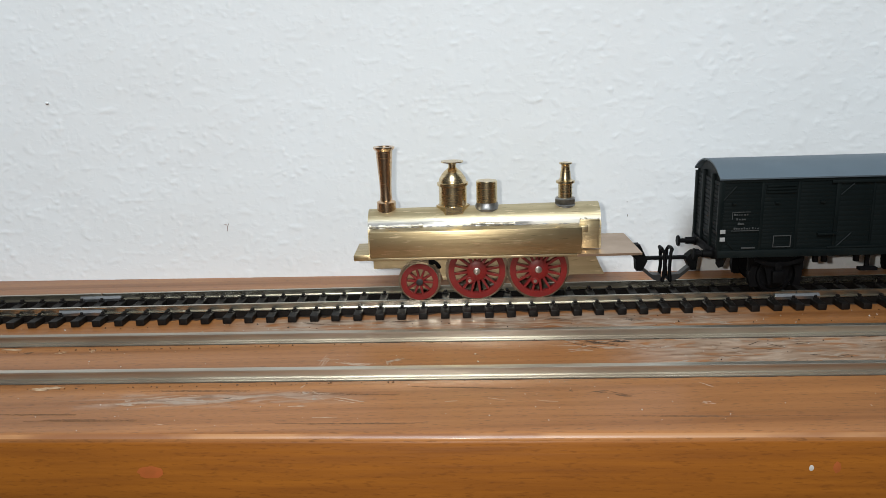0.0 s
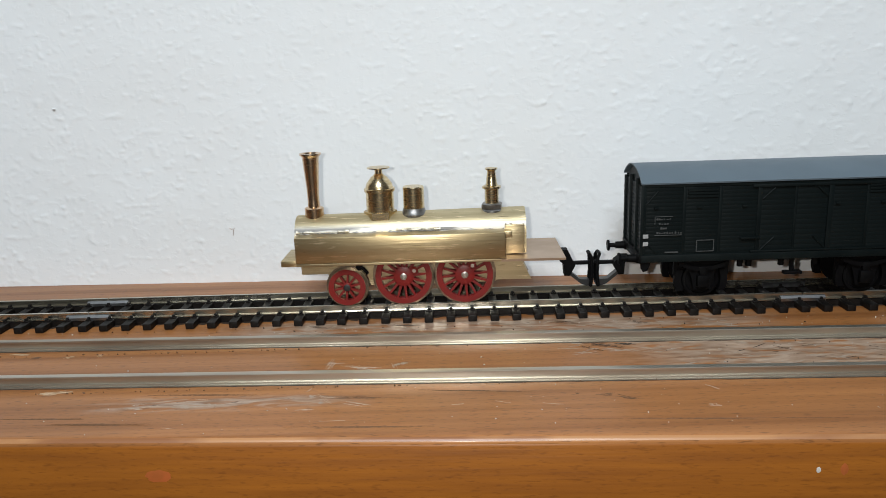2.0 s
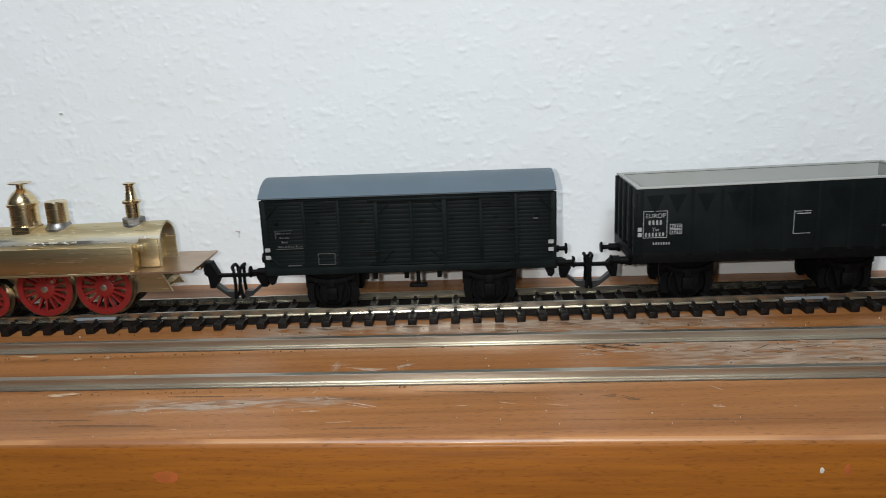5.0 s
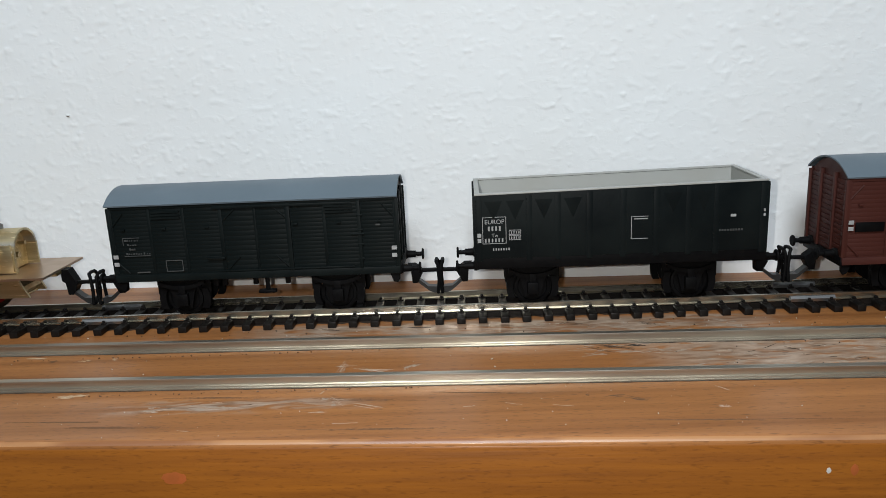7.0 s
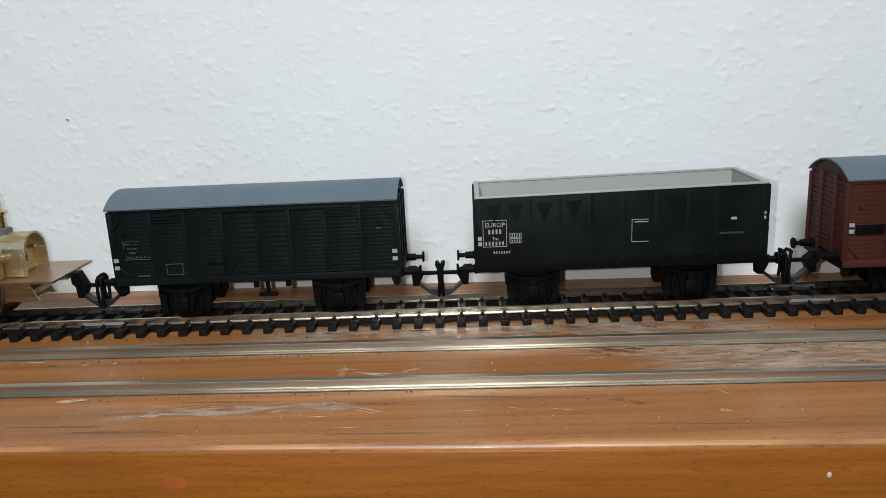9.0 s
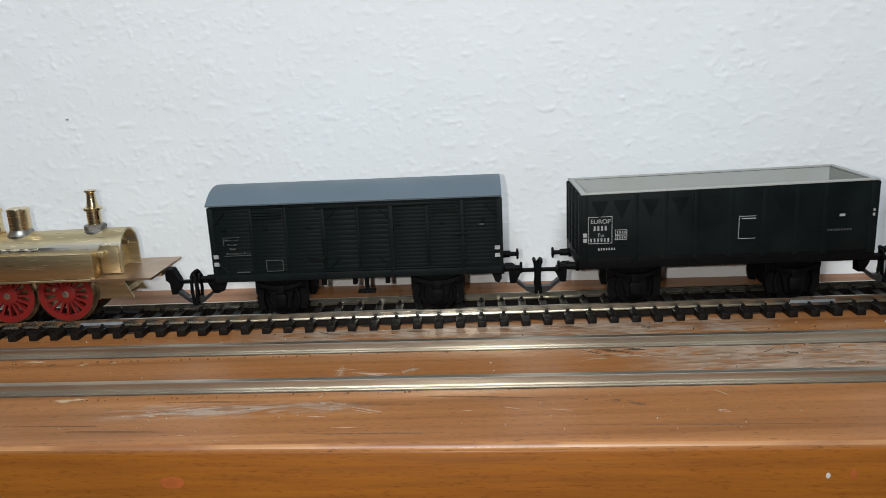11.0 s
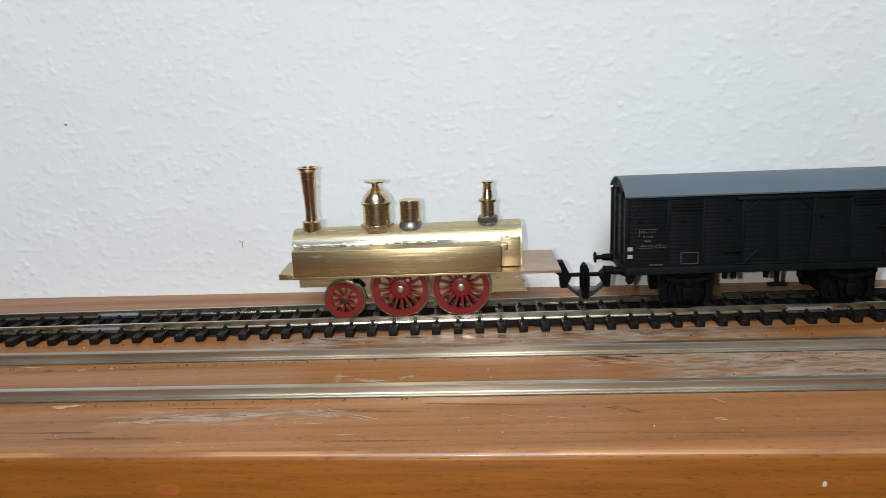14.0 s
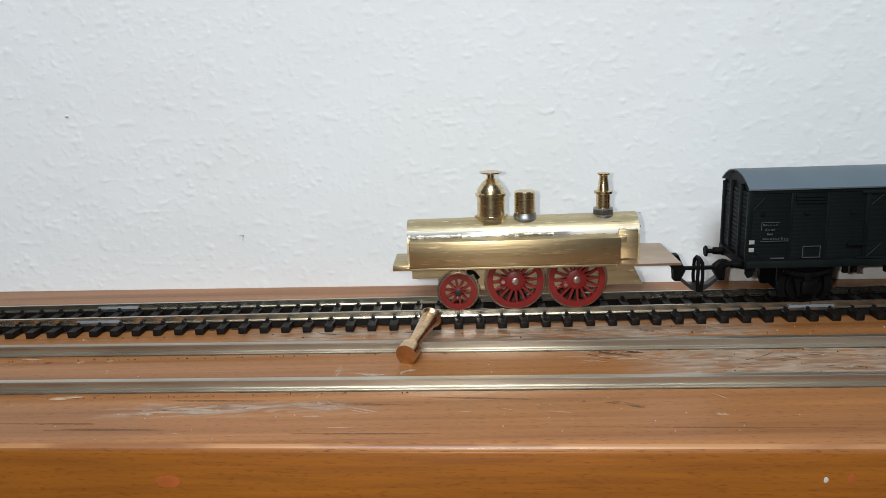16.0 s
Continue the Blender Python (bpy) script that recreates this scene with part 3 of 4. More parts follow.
for s in (-1, 1):
    w = B()
    bm_prism(w, [(-28.8, 23), (-28.8, 17.5), (-18.5, 17.5), (-16.0, 9.0), (-6.0, 9.0), (-4.5, 20.5), (-2, 12.5), (46, 12.5), (47.5, 13.5), (60.5, 13.3), (57.5, 19.5), (55.8, 23)], s * 6.2 - 0.5, s * 6.2 + 0.5)
    part("side_frame", w, M["brass"], loco)
w = B()
bm_box(w, 44, 57.0, -5.7, 5.7, 13.0, 13.8, 0.1)
part("frame_stretcher", w, M["brass"], loco)
w = B()
bm_prism(w, [(56.5, 13.9), (59.2, 16.2), (57.8, 17.6), (55.5, 15.0)], -5.6, 5.6)
part("tail_bracket", w, M["brass"], loco, "folded brass bracket")
w = B()
bm_box(w, -8, -3, -4.5, 4.5, 19.0, 21.5, 0.2)
part("frame_stretcher", w, M["brass"], loco)
w = B()
bm_tube(w, [(-7.0, -7.5, 20.8), (-4.5, -7.8, 19.6), (-3.0, -7.4, 17.5)], 0.7)
bm_lathe(w, [(1.3, -0.8), (1.3, 0.8)], 10, pose(-6.2, -7.2, 20.2, 90))
part("wheel_hanger", w, M["black"], loco)

# dome, sand box and safety valve
w = B()
bm_lathe(w, [(5.4, 40.0), (5.4, 48.4), (6.0, 48.6), (6.0, 49.6), (5.4, 49.8), (5.1, 51.2), (4.2, 52.6), (3.2, 53.9), (2.0, 54.9), (1.5, 55.4), (1.5, 56.8), (2.0, 57.1), (4.3, 57.4), (4.3, 57.8), (1.2, 58.0)], 36, pose(2.6, 0, 0))
part("dome", w, M["brass_turned"], loco, "turned brass steam dome with a flared top")
w = B()
hexagon(w, 2.6, 0, 6.5, 37.6, 41.2, 4)
part("dome_nut", w, M["brass_turned"], loco)
w = B()
bm_lathe(w, [(4.1, 39.3), (4.1, 49.6), (3.8, 50.0), (0.1, 50.05)], 32, pose(15.7, 0, 0))
part("sand_box", w, M["brass_turned"], loco)
w = B()
bm_lathe(w, [(5.3, 38.6), (5.4, 39.4), (4.6, 40.2), (4.15, 41.6)], 32, pose(15.7, 0, 0))
part("sand_box_foot", w, M["solder"], loco, "grey solder fillet")
w = B()
bm_lathe(w, [(2.7, 42.4), (2.7, 47.9), (3.6, 48.3), (3.6, 49.1), (2.4, 49.4), (2.2, 50.1), (1.6, 54.7), (1.7, 55.2), (2.4, 55.6), (2.4, 56.1), (1.2, 56.3)], 28, pose(46.0, 0, 0))
part("safety_valve", w, M["brass_turned"], loco, "turned brass safety valve")
w = B()
hexagon(w, 46.0, 0, 4.3, 38.8, 42.6, 20)
bm_lathe(w, [(4.6, 39.2), (4.6, 39.9), (4.2, 40.3)], 24, pose(46.0, 0, 0))
part("valve_nut", w, M["solder"], loco, "grey solder-covered hexagon nut")


def spoked_wheel(name, r, spokes, x, z, y, hub, phase, weight):
    """Red spoked wheel with a bright tyre; turns about its own axle along y."""
    turn = pose(0, 0, 0, 90, 0, 0)
    w = B()
    bm_ring(w, r * (0.775 if weight else 0.69), r * 0.975, -1.05, 1.05, 48, turn)
    bm_lathe(w, [(hub, -1.0), (hub, 0.8), (hub * 0.8, 1.15)], 24, turn)
    sw = B()
    fat = 0.54 if weight else 0.46
    bm_prism(sw, [(hub * 0.8, -fat), (r * 0.78, -fat * 0.68), (r * 0.78, fat * 0.68), (hub * 0.8, fat)], -0.6 if y < 0 else -1.5, 1.5 if y < 0 else 0.6)
    spoke_me = mesh_of("spoke", sw, M["red"])
    if weight:
        bm_lathe(w, [(1.5, -0.7), (1.5, 0.85), (1.2, 1.1)], 16, turn @ Matrix.Translation((r * 0.42, 0, 0)))
    bmesh.ops.transform(w, matrix=pose(0, 0, 0, 0, -phase, 0), verts=w.verts)
    ob = part(name, w, M["red"], loco, "red painted spoked wheel", (x, y, z))
    for k in range(spokes):
        share("spoke", spoke_me, ob, pose(0, 0, 0, 0, -360 * k / spokes - phase, 0))
    w = B()
    bm_ring(w, r * 0.93, r, -1.0, 1.0, 48, turn)
    bm_ring(w, r * 0.90, r + 0.9, -1.7, -1.0, 48, turn)
    if y > 0:
        bmesh.ops.transform(w, matrix=pose(0, 0, 0, 0, 0, 180), verts=w.verts)
    part("tyre", w, M["tyre"], ob, "bright metal tyre")
    w = B()
    s = -1 if y < 0 else 1
    bm_lathe(w, [(1.35, 0), (1.35, 1.3), (1.1, 1.4)], 16, pose(0, 0, 0, 90 if s < 0 else -90, 0, 0))
    if weight:
        bm_lathe(w, [(0.7, 0), (0.7, 1.2)], 12, pose(0, 0, 0, 0, -phase, 0) @ Matrix.Translation((r * 0.42, 0, 0)) @ pose(0, 0, 0, 90 if s < 0 else -90, 0, 0))
    part("axle_end", w, M["axle"] if weight else M["hook_grey"], ob, "bare axle end")
    return ob


WHEELS = []
for y in (-8.9, 8.9):
    WHEELS.append((spoked_wheel("leading_wheel", 7.4, 10, -11.0, RAIL_TOP + 7.4, y, 1.7, 0, False), 7.4))
    WHEELS.append((spoked_wheel("driving_wheel", 11.2, 16, 11.1, RAIL_TOP + 11.2, y, 3.9, -147, True), 11.2))
    WHEELS.append((spoked_wheel("driving_wheel", 11.2, 16, 34.7, RAIL_TOP + 11.2, y, 3.9, -125, True), 11.2))
for x, z in ((-11.0, RAIL_TOP + 7.4), (11.1, RAIL_TOP + 11.2), (34.7, RAIL_TOP + 11.2)):
    w = B()
    bm_lathe(w, [(1.0, -8.6), (1.0, 8.6)], 12, pose(x, 0, z, 90))
    part("axle", w, M["axle"], loco)


def coupling(parent, x, side, top=20.0):
    """Hook and loop coupler; side +1 points towards +x."""
    s = side
    w = B()
    bm_prism(w, [(x + s * a, z) for a, z in ((0, top), (3.0, top), (5.4, 18.2), (6.0, 16.7), (3.9, 12.6), (1.8, 12.7), (1.4, 17.5), (0, 18.6))], -2.2, 2.2)
    bm_box(w, min(x + s * 4, x + s * 13.2), max(x + s * 4, x + s * 13.2), -1.0, 1.0, 16.7, 18.0, 0.2)
    part("coupler_arm", w, M["black"], parent, "black plastic coupler arm")
    w = B()
    bm_prism(w, [(x + s * a, z) for a, z in ((3.2, 13.4), (8.6, 8.9), (10.6, 8.2), (12.0, 8.6), (11.5, 10.8), (8.0, 11.0), (4.4, 14.0))], -1.7, 1.7)
    part("coupler_foot", w, M["hook_grey"], parent, "worn grey coupler foot")
    w = B()
    for y in (-3.0, 3.0):
        bm_tube(w, [(x + s * 12.0, y, 8.6), (x + s * 12.5, y, 14.0), (x + s * 12.2, y, 20.0), (x + s * 11.6, y * 0.8, 21.2)], 0.7)
    bm_tube(w, [(x + s * 11.6, -2.4, 21.2), (x + s * 11.5, 0, 21.5), (x + s * 11.6, 2.4, 21.2)], 0.7)
    bm_tube(w, [(x + s * 12.0, -3.0, 8.8), (x + s * 12.0, 3.0, 8.8)], 0.7)
    bm_tube(w, [(x + s * 12.3, -3.0, 17.4), (x + s * 12.3, 3.0, 17.4)], 0.6)
    part("coupler_loop", w, M["black"], parent)


coupling(loco, 72.2, 1, 23.2)

# the chimney stands loose on the boiler and falls off at the end
w = B()
bm_lathe(w, [(3.7, 0), (3.7, 4.4), (3.3, 4.7), (2.45, 5.0), (2.25, 8.0), (2.35, 12.0), (2.7, 17.0), (3.05, 21.8), (3.2, 24.2), (4.1, 25.2), (4.1, 25.8), (2.9, 25.8), (2.5, 24.5), (2.2, 14.0), (0.05, 14.0)], 32)
chimney = part("chimney", w, M["bronze"])
tagged(chimney, "loose turned bronze chimney with a flared top", "chimney")


# ---------------------------------------------------------------- wagons
def buffers(parent, xe, side, z=21.4):
    for y in (-10.5, 10.5):
        w = B()
        m = pose(xe, y, z, 0, 90 * side, 0)
        bm_lathe(w, [(2.0, 0), (2.0, 1.0), (1.5, 1.3), (1.4, 4.6), (0.9, 4.7), (0.9, 7.0), (2.2, 7.2), (2.3, 7.6), (2.0, 8.0)], 18, m)
        part("buffer", w, M["black"], parent)


WAGON_WHEELS = []


def wagon_wheel(parent, x, r=6.8):
    w = B()
    for y in (-8.6, 8.6):
        bm_lathe(w, [(r + 0.7, -0.4), (r + 0.7, 0.4)], 28, pose(0, y * 0.93, 0, 90))
        bm_lathe(w, [(r, -1.0), (r, 1.0), (r - 1, 1.2), (r - 1.3, 0.7), (2.0, 0.8), (1.6, 1.2)], 28, pose(0, y, 0, 90 if y < 0 else -90))
    bm_lathe(w, [(0.8, -12), (0.8, 12)], 10, pose(0, 0, 0, 90))
    WAGON_WHEELS.append((part("wheelset", w, M["black"], parent, "", (x, 0, RAIL_TOP + r)), r))
    for s in (-1, 1):
        w = B()
        bm_prism(w, [(x - 8.6, 21.5), (x + 8.6, 21.5), (x + 4.6, 15.0), (x + 3.0, 8.6), (x - 3.0, 8.6), (x - 4.6, 15.0)], s * 11.2 - 0.5, s * 11.2 + 0.5)
        arc = [(x + 9.2 * u, 18.6 - 2.4 * (1 - u * u)) for u in (-1, -0.7, -0.4, 0, 0.4, 0.7, 1)]
        bm_prism(w, arc + [(q, z + 1.6) for q, z in arc[::-1]], s * 12.2 - 0.8, s * 12.2 + 0.8)
        bm_box(w, x - 2.2, x + 2.2, s * 12.4 - 1.2, s * 12.4 + 1.2, 9.8, 14.6, 0.4)
        bm_box(w, x - 1.4, x + 1.4, s * 12.2 - 0.9, s * 12.2 + 0.9, 14.0, 18.0, 0.2)
        for d in (-1, 1):
            shoe = [(x + d * (7.5 - 0.9 * q * q), 12.0 + 4.2 * q) for q in (-1, -0.5, 0, 0.5, 1)]
            bm_prism(w, shoe + [(q + d * 2.6, z) for q, z in shoe[::-1]], s * 9.2 - 1.2, s * 9.2 + 1.2)
            bm_box(w, x + d * 8.8 - 1.6, x + d * 8.8 + 1.6, s * 9.2 - 0.6, s * 9.2 + 0.6, 14.0, 21.5)
        part("axle_guard", w, M["black"], parent, "black axle guard with leaf spring and axle box")


def bars(bm, x, z, wid, hgt, y):
    bm_box(bm, x, x + wid, y - 0.06, y + 0.05, z, z + hgt)


def glyph(bm, x, z, wid, hgt, y, t=0.24):
    """A plain bar in place of one sign that is not spelt out."""
    bars(bm, x + t, z, wid - 1.4 * t, hgt, y)


def frame_marks(bm, x0, x1, z0, z1, y, t=0.28):
    bars(bm, x0, z0, x1 - x0, t, y)
    bars(bm, x0, z1 - t, x1 - x0, t, y)
    bars(bm, x0, z0, t, z1 - z0, y)
    bars(bm, x1 - t, z0, t, z1 - z0, y)


def word(text, x, z, size, y, parent, material):
    """Flat printed letters facing the front."""
    cu = bpy.data.curves.new("lettering", "FONT")
    cu.body, cu.size, cu.extrude = text, size * MM, 0.03 * MM
    tmp = bpy.data.objects.new("lettering", cu)
    scene.collection.objects.link(tmp)
    me = bpy.data.meshes.new_from_object(tmp.evaluated_get(bpy.context.evaluated_depsgraph_get()))
    bpy.data.objects.remove(tmp)
    me.materials.append(material)
    ob = new("lettering", me)
    ob.parent = parent
    ob.matrix_local = pose(x * MM, y * MM, z * MM, 90)
    return ob


def box_van(x0, x1, half, z0, z1, peak, body, roofm, label, group, printed):
    van = thing("box_van_wagon", label, "model wagon", group=group)
    L = x1 - x0
    # planked sides: each plank is a piece of its own
    w = B()
    bm_box(w, x0 + 0.5, x1 - 0.5, -half + 0.6, half - 0.6, z0, z1)
    zc = z1 - 0.4
    arc = [(-half + 0.7, z1 - 1.0)] + [((half - 0.7) * u, zc + (peak - zc - 0.9) * (1 - abs(u) ** 2.2)) for u in [k / 6 - 1 for k in range(13)]] + [(half - 0.7, z1 - 1.0)]
    bm_sweep_x(w, arc, x0 + 0.55, x1 - 0.55)
    for s in (-1, 1):
        bm_box(w, x0 + 0.2, x1 - 0.2, s * (half - 0.55) - 0.45, s * (half - 0.55) + 0.45, z1 - 0.6, z1 + 0.7, 0.1)
    body_ob = part("body", w, body, van)
    zones = [(0.005, 0.135, 17, 0.72), (0.145, 0.255, 17, 0.66), (0.265, 0.385, 17, 0.72), (0.395, 0.505, 13, 0.64), (0.515, 0.62, 13, 0.64), (0.635, 0.745, 17, 0.72), (0.755, 0.865, 17, 0.66), (0.875, 0.995, 17, 0.72)]
    for a, b, nn, inset in zones:
        hgt = (z1 - z0 - 2.2) / nn
        w = B()
        bm_box(w, -L * (b - a) / 2, L * (b - a) / 2, -0.2, 0.2, 0.01, hgt, 0.03 if nn == 13 else 0.01)
        pm = mesh_of("plank", w, body)
        for s in (-1, 1):
            for k in range(nn):
                share("plank", pm, body_ob, pose((x0 + L * (a + b) / 2) * MM, s * (half - inset) * MM, (z0 + 1.4 + k * hgt) * MM))
    for s in (-1, 1):
        for a, wd, dep in ((0.140, 1.1, 0.05), (0.260, 1.1, 0.05), (0.390, 1.5, 0.2), (0.510, 0.8, 0.08), (0.625, 1.8, 0.55), (0.750, 1.2, 0.08), (0.870, 1.4, 0.55), (0.006, 1.3, 0.15), (0.994, 1.3, 0.15)):
            w = B()
            x = x0 + L * a
            y = s * (half - 0.35)
            bm_box(w, x - wd / 2, x + wd / 2, y - dep, y + dep, z0 - 0.6, z1 - 0.3, 0.12)
            part("upright", w, body, van)
        # diagonal corner braces of the sliding door and the end panels
        for xa, za, xb, zb in ((0.40, z0 + 1.6, 0.445, z0 + 6.5), (0.62, z0 + 1.6, 0.575, z0 + 6.5), (0.40, z1 - 6, 0.44, z1 - 2), (0.62, z1 - 6, 0.58, z1 - 2), (0.99, z1 - 7, 0.95, z1 - 2.0), (0.01, z1 - 7, 0.05, z1 - 2.0), (0.01, z0 + 6, 0.05, z0 + 1.5)):
            ax, bx = x0 + L * xa, x0 + L * xb
            w = B()
            bm_tube(w, [(ax, s * (half - 0.25), za), (bx, s * (half - 0.25), zb)], 0.3, 6)
            part("corner_brace", w, body, van)
        w = B()
        bm_box(w, x0 + L * 0.365, x0 + L * 0.845, s * half - 0.35, s * half + 0.45, z1 - 1.5, z1 - 0.5, 0.12)
        bm_box(w, x0 + L * 0.365, x0 + L * 0.845, s * half - 0.35, s * half + 0.35, z0 + 1.0, z0 + 1.7, 0.12)
        part("door_runner", w, body, van)
        for k in range(4):
            w = B()
            bm_box(w, x0 + L * 0.862, x0 + L * 0.882, s * half - 0.3, s * half + 0.5, z0 + 4 + k * 5.6, z0 + 4.7 + k * 5.6, 0.12)
            part("hinge", w, body, van)
        w = B()
        bm_box(w, x0 + L * 0.33, x0 + L * 0.395, s * half - 0.9, s * half + 0.9, z0 + 6.2, z0 + 6.9, 0.15)
        part("door_step", w, body, van)
        w = B()
        bm_box(w, x0 - 0.2, x1 + 0.2, s * (half - 0.5) - 0.7, s * (half - 0.5) + 0.7, z0 - 2.0, z0 + 0.8, 0.2)
        part("sole_bar", w, body, van)
        for a in (0.20, 0.80):
            for k in range(3):
                w = B()
                bm_box(w, x0 + L * (a - 0.05), x0 + L * (a + 0.05), s * half - 0.25, s * half + 0.25, z1 - 4.6 + k * 1.15, z1 - 3.9 + k * 1.15)
                part("vent_louvre", w, body, van)
        for a in (0.045, 0.19, 0.34, 0.65, 0.80, 0.94):
            w = B()
            bm_box(w, x0 + L * a - 0.8, x0 + L * a + 0.8, s * half - 0.5, s * half + 0.5, z0 + (z1 - z0) * 0.68, z0 + (z1 - z0) * 0.68 + 0.6, 0.1)
            part("lashing_hook", w, body, van)
        w = B()
        bm_tube(w, [(x0 + L * 0.84, s * (half + 0.3), z0 + 14), (x0 + L * 0.885, s * (half + 0.3), z0 + 14)], 0.35, 6)
        part("door_bolt", w, body, van)
    # slatted ends with posts
    for xe, s in ((x0, -1), (x1, 1)):
        hh = (z1 - z0 - 1.5) / 15
        w = B()
        bm_box(w, -0.3, 0.3, -half + 1.2, half - 1.2, 0.12, hh, 0.14)
        pm = mesh_of("end_plank", w, body)
        for k in range(15):
            share("end_plank", pm, body_ob, pose((xe - s * 0.35) * MM, 0, (z0 + 1.0 + k * hh) * MM, 0, s * 3.5, 0))
        for y in (-half + 0.8, -half / 2.8, half / 2.8, half - 0.8):
            w = B()
            bm_box(w, xe - 0.75, xe + 0.75, y - 0.8, y + 0.8, z0 - 1, z1 + (1.5 if abs(y) < half / 2 else 0), 0.2)
            part("end_post", w, body, van)
    # roof
    w = B()
    e = half + 0.7
    top = [(e * u, z1 + 1.1 + (peak - z1 - 1.1) * (1 - abs(u) ** 2.2)) for u in [k / 12 - 1 for k in range(25)]]
    low = [(y * 0.985, z - 0.55) for y, z in top][::-1]
    bm_sweep_x(w, top + low, x0 - 0.9, x1 + 0.6)
    part("roof", w, roofm, van, "plain curved grey roof")
    # underframe
    w = B()
    bm_box(w, x0 + 1, x1 - 1, -7, 7, z0 - 3.0, z0 - 0.1)
    for a in (0.345, 0.375, 0.485, 0.60):
        bm_box(w, x0 + L * a - 0.9, x0 + L * a + 0.9, -12.5, -10.8, z0 - 5.2, z0, 0.2)
    bm_box(w, x0 + L * 0.525 - 0.8, x0 + L * 0.525 + 0.8, -11.8, -10.6, z0 - 8.0, z0, 0.2)
    bm_box(w, x0 + L * 0.525 - 3.4, x0 + L * 0.525 + 3.4, -13.2, -10.6, z0 - 8.6, z0 - 7.4, 0.2)
    part("underframe", w, M["black"], van)
    for xe, s in ((x0, -1), (x1, 1)):
        w = B()
        bm_box(w, xe - 0.9, xe + 0.9, -half, half, z0 - 2.4, z0 + 1.0, 0.2)
        bm_prism(w, [(xe, z0 - 1.5), (xe - s * 4.0, z0 - 1.5), (xe - s * 2.5, z0 - 5.5), (xe - s * 1.0, z0 - 6.0), (xe, z0 - 4.5)], -half + 1.0, -half + 2.0)
        part("head_stock", w, M["black"], van)
        buffers(van, xe, s)
        coupling(van, xe + s * 1.9, s)
    wagon_wheel(van, x0 + L * 0.218)
    wagon_wheel(van, x0 + L * 0.775)
    if printed:
        y = -half - 0.02
        w = B()
        for z in (z0 + 4.6, z0 + 7.5):
            for x in (x0 + 0.2, x1 - 2.4):
                bars(w, x, z, 1.9, 1.5, y - 0.45)
        tagged(part("white_marking", w, M["mark"], van, "white end markings"), kind="stuff")
        w = B()
        frame_marks(w, x0 + 20.0, x0 + 26.6, z0 + 1.8, z0 + 6.3, y - 0.1)
        for k, (xx, ww) in enumerate(((5.0, 6.0), (6.0, 3.6), (6.6, 2.0), (5.2, 9.0))):
            q = 0.0
            while q < ww:
                bars(w, x0 + xx + q, z0 + 14.2 - k * 1.75, random.uniform(0.3, 0.75), random.uniform(0.4, 0.8), y - 0.1)
                q += random.uniform(0.8, 1.2)
        bars(w, x0 + 4.4, z0 + 12.6, 0.22, 3.0, y - 0.1)
        bars(w, x0 + 4.4, z0 + 15.4, 6.6, 0.2, y - 0.1)
        bars(w, x0 + 4.4, z0 + 8.3, 10.2, 0.25, y - 0.1)
        bars(w, x0 + 8.5, z0 + 1.6, 5.0, 0.5, y - 0.1)
        bars(w, x1 - 8.0, z0 + 17.0, 1.7, 0.6, y - 0.1)
        tagged(part("faded_lettering", w, M["mark_dim"], van, "faded white lettering too small to read"), kind="stuff")
    else:
        w = B()
        bm_box(w, x0 + 3.6, x0 + 14.0, -half - 0.3, -half + 0.3, z0 + 10.6, z0 + 14.2, 0.1)
        part("number_board", w, M["black"], van, "black panel")
        w = B()
        for z in (z0 + 11.2, z0 + 13.6):
            bars(w, x0 + 0.8, z, 1.9, 1.5, -half - 0.4)
        tagged(part("white_marking", w, M["mark"], van, "white end markings"), kind="stuff")
    return van


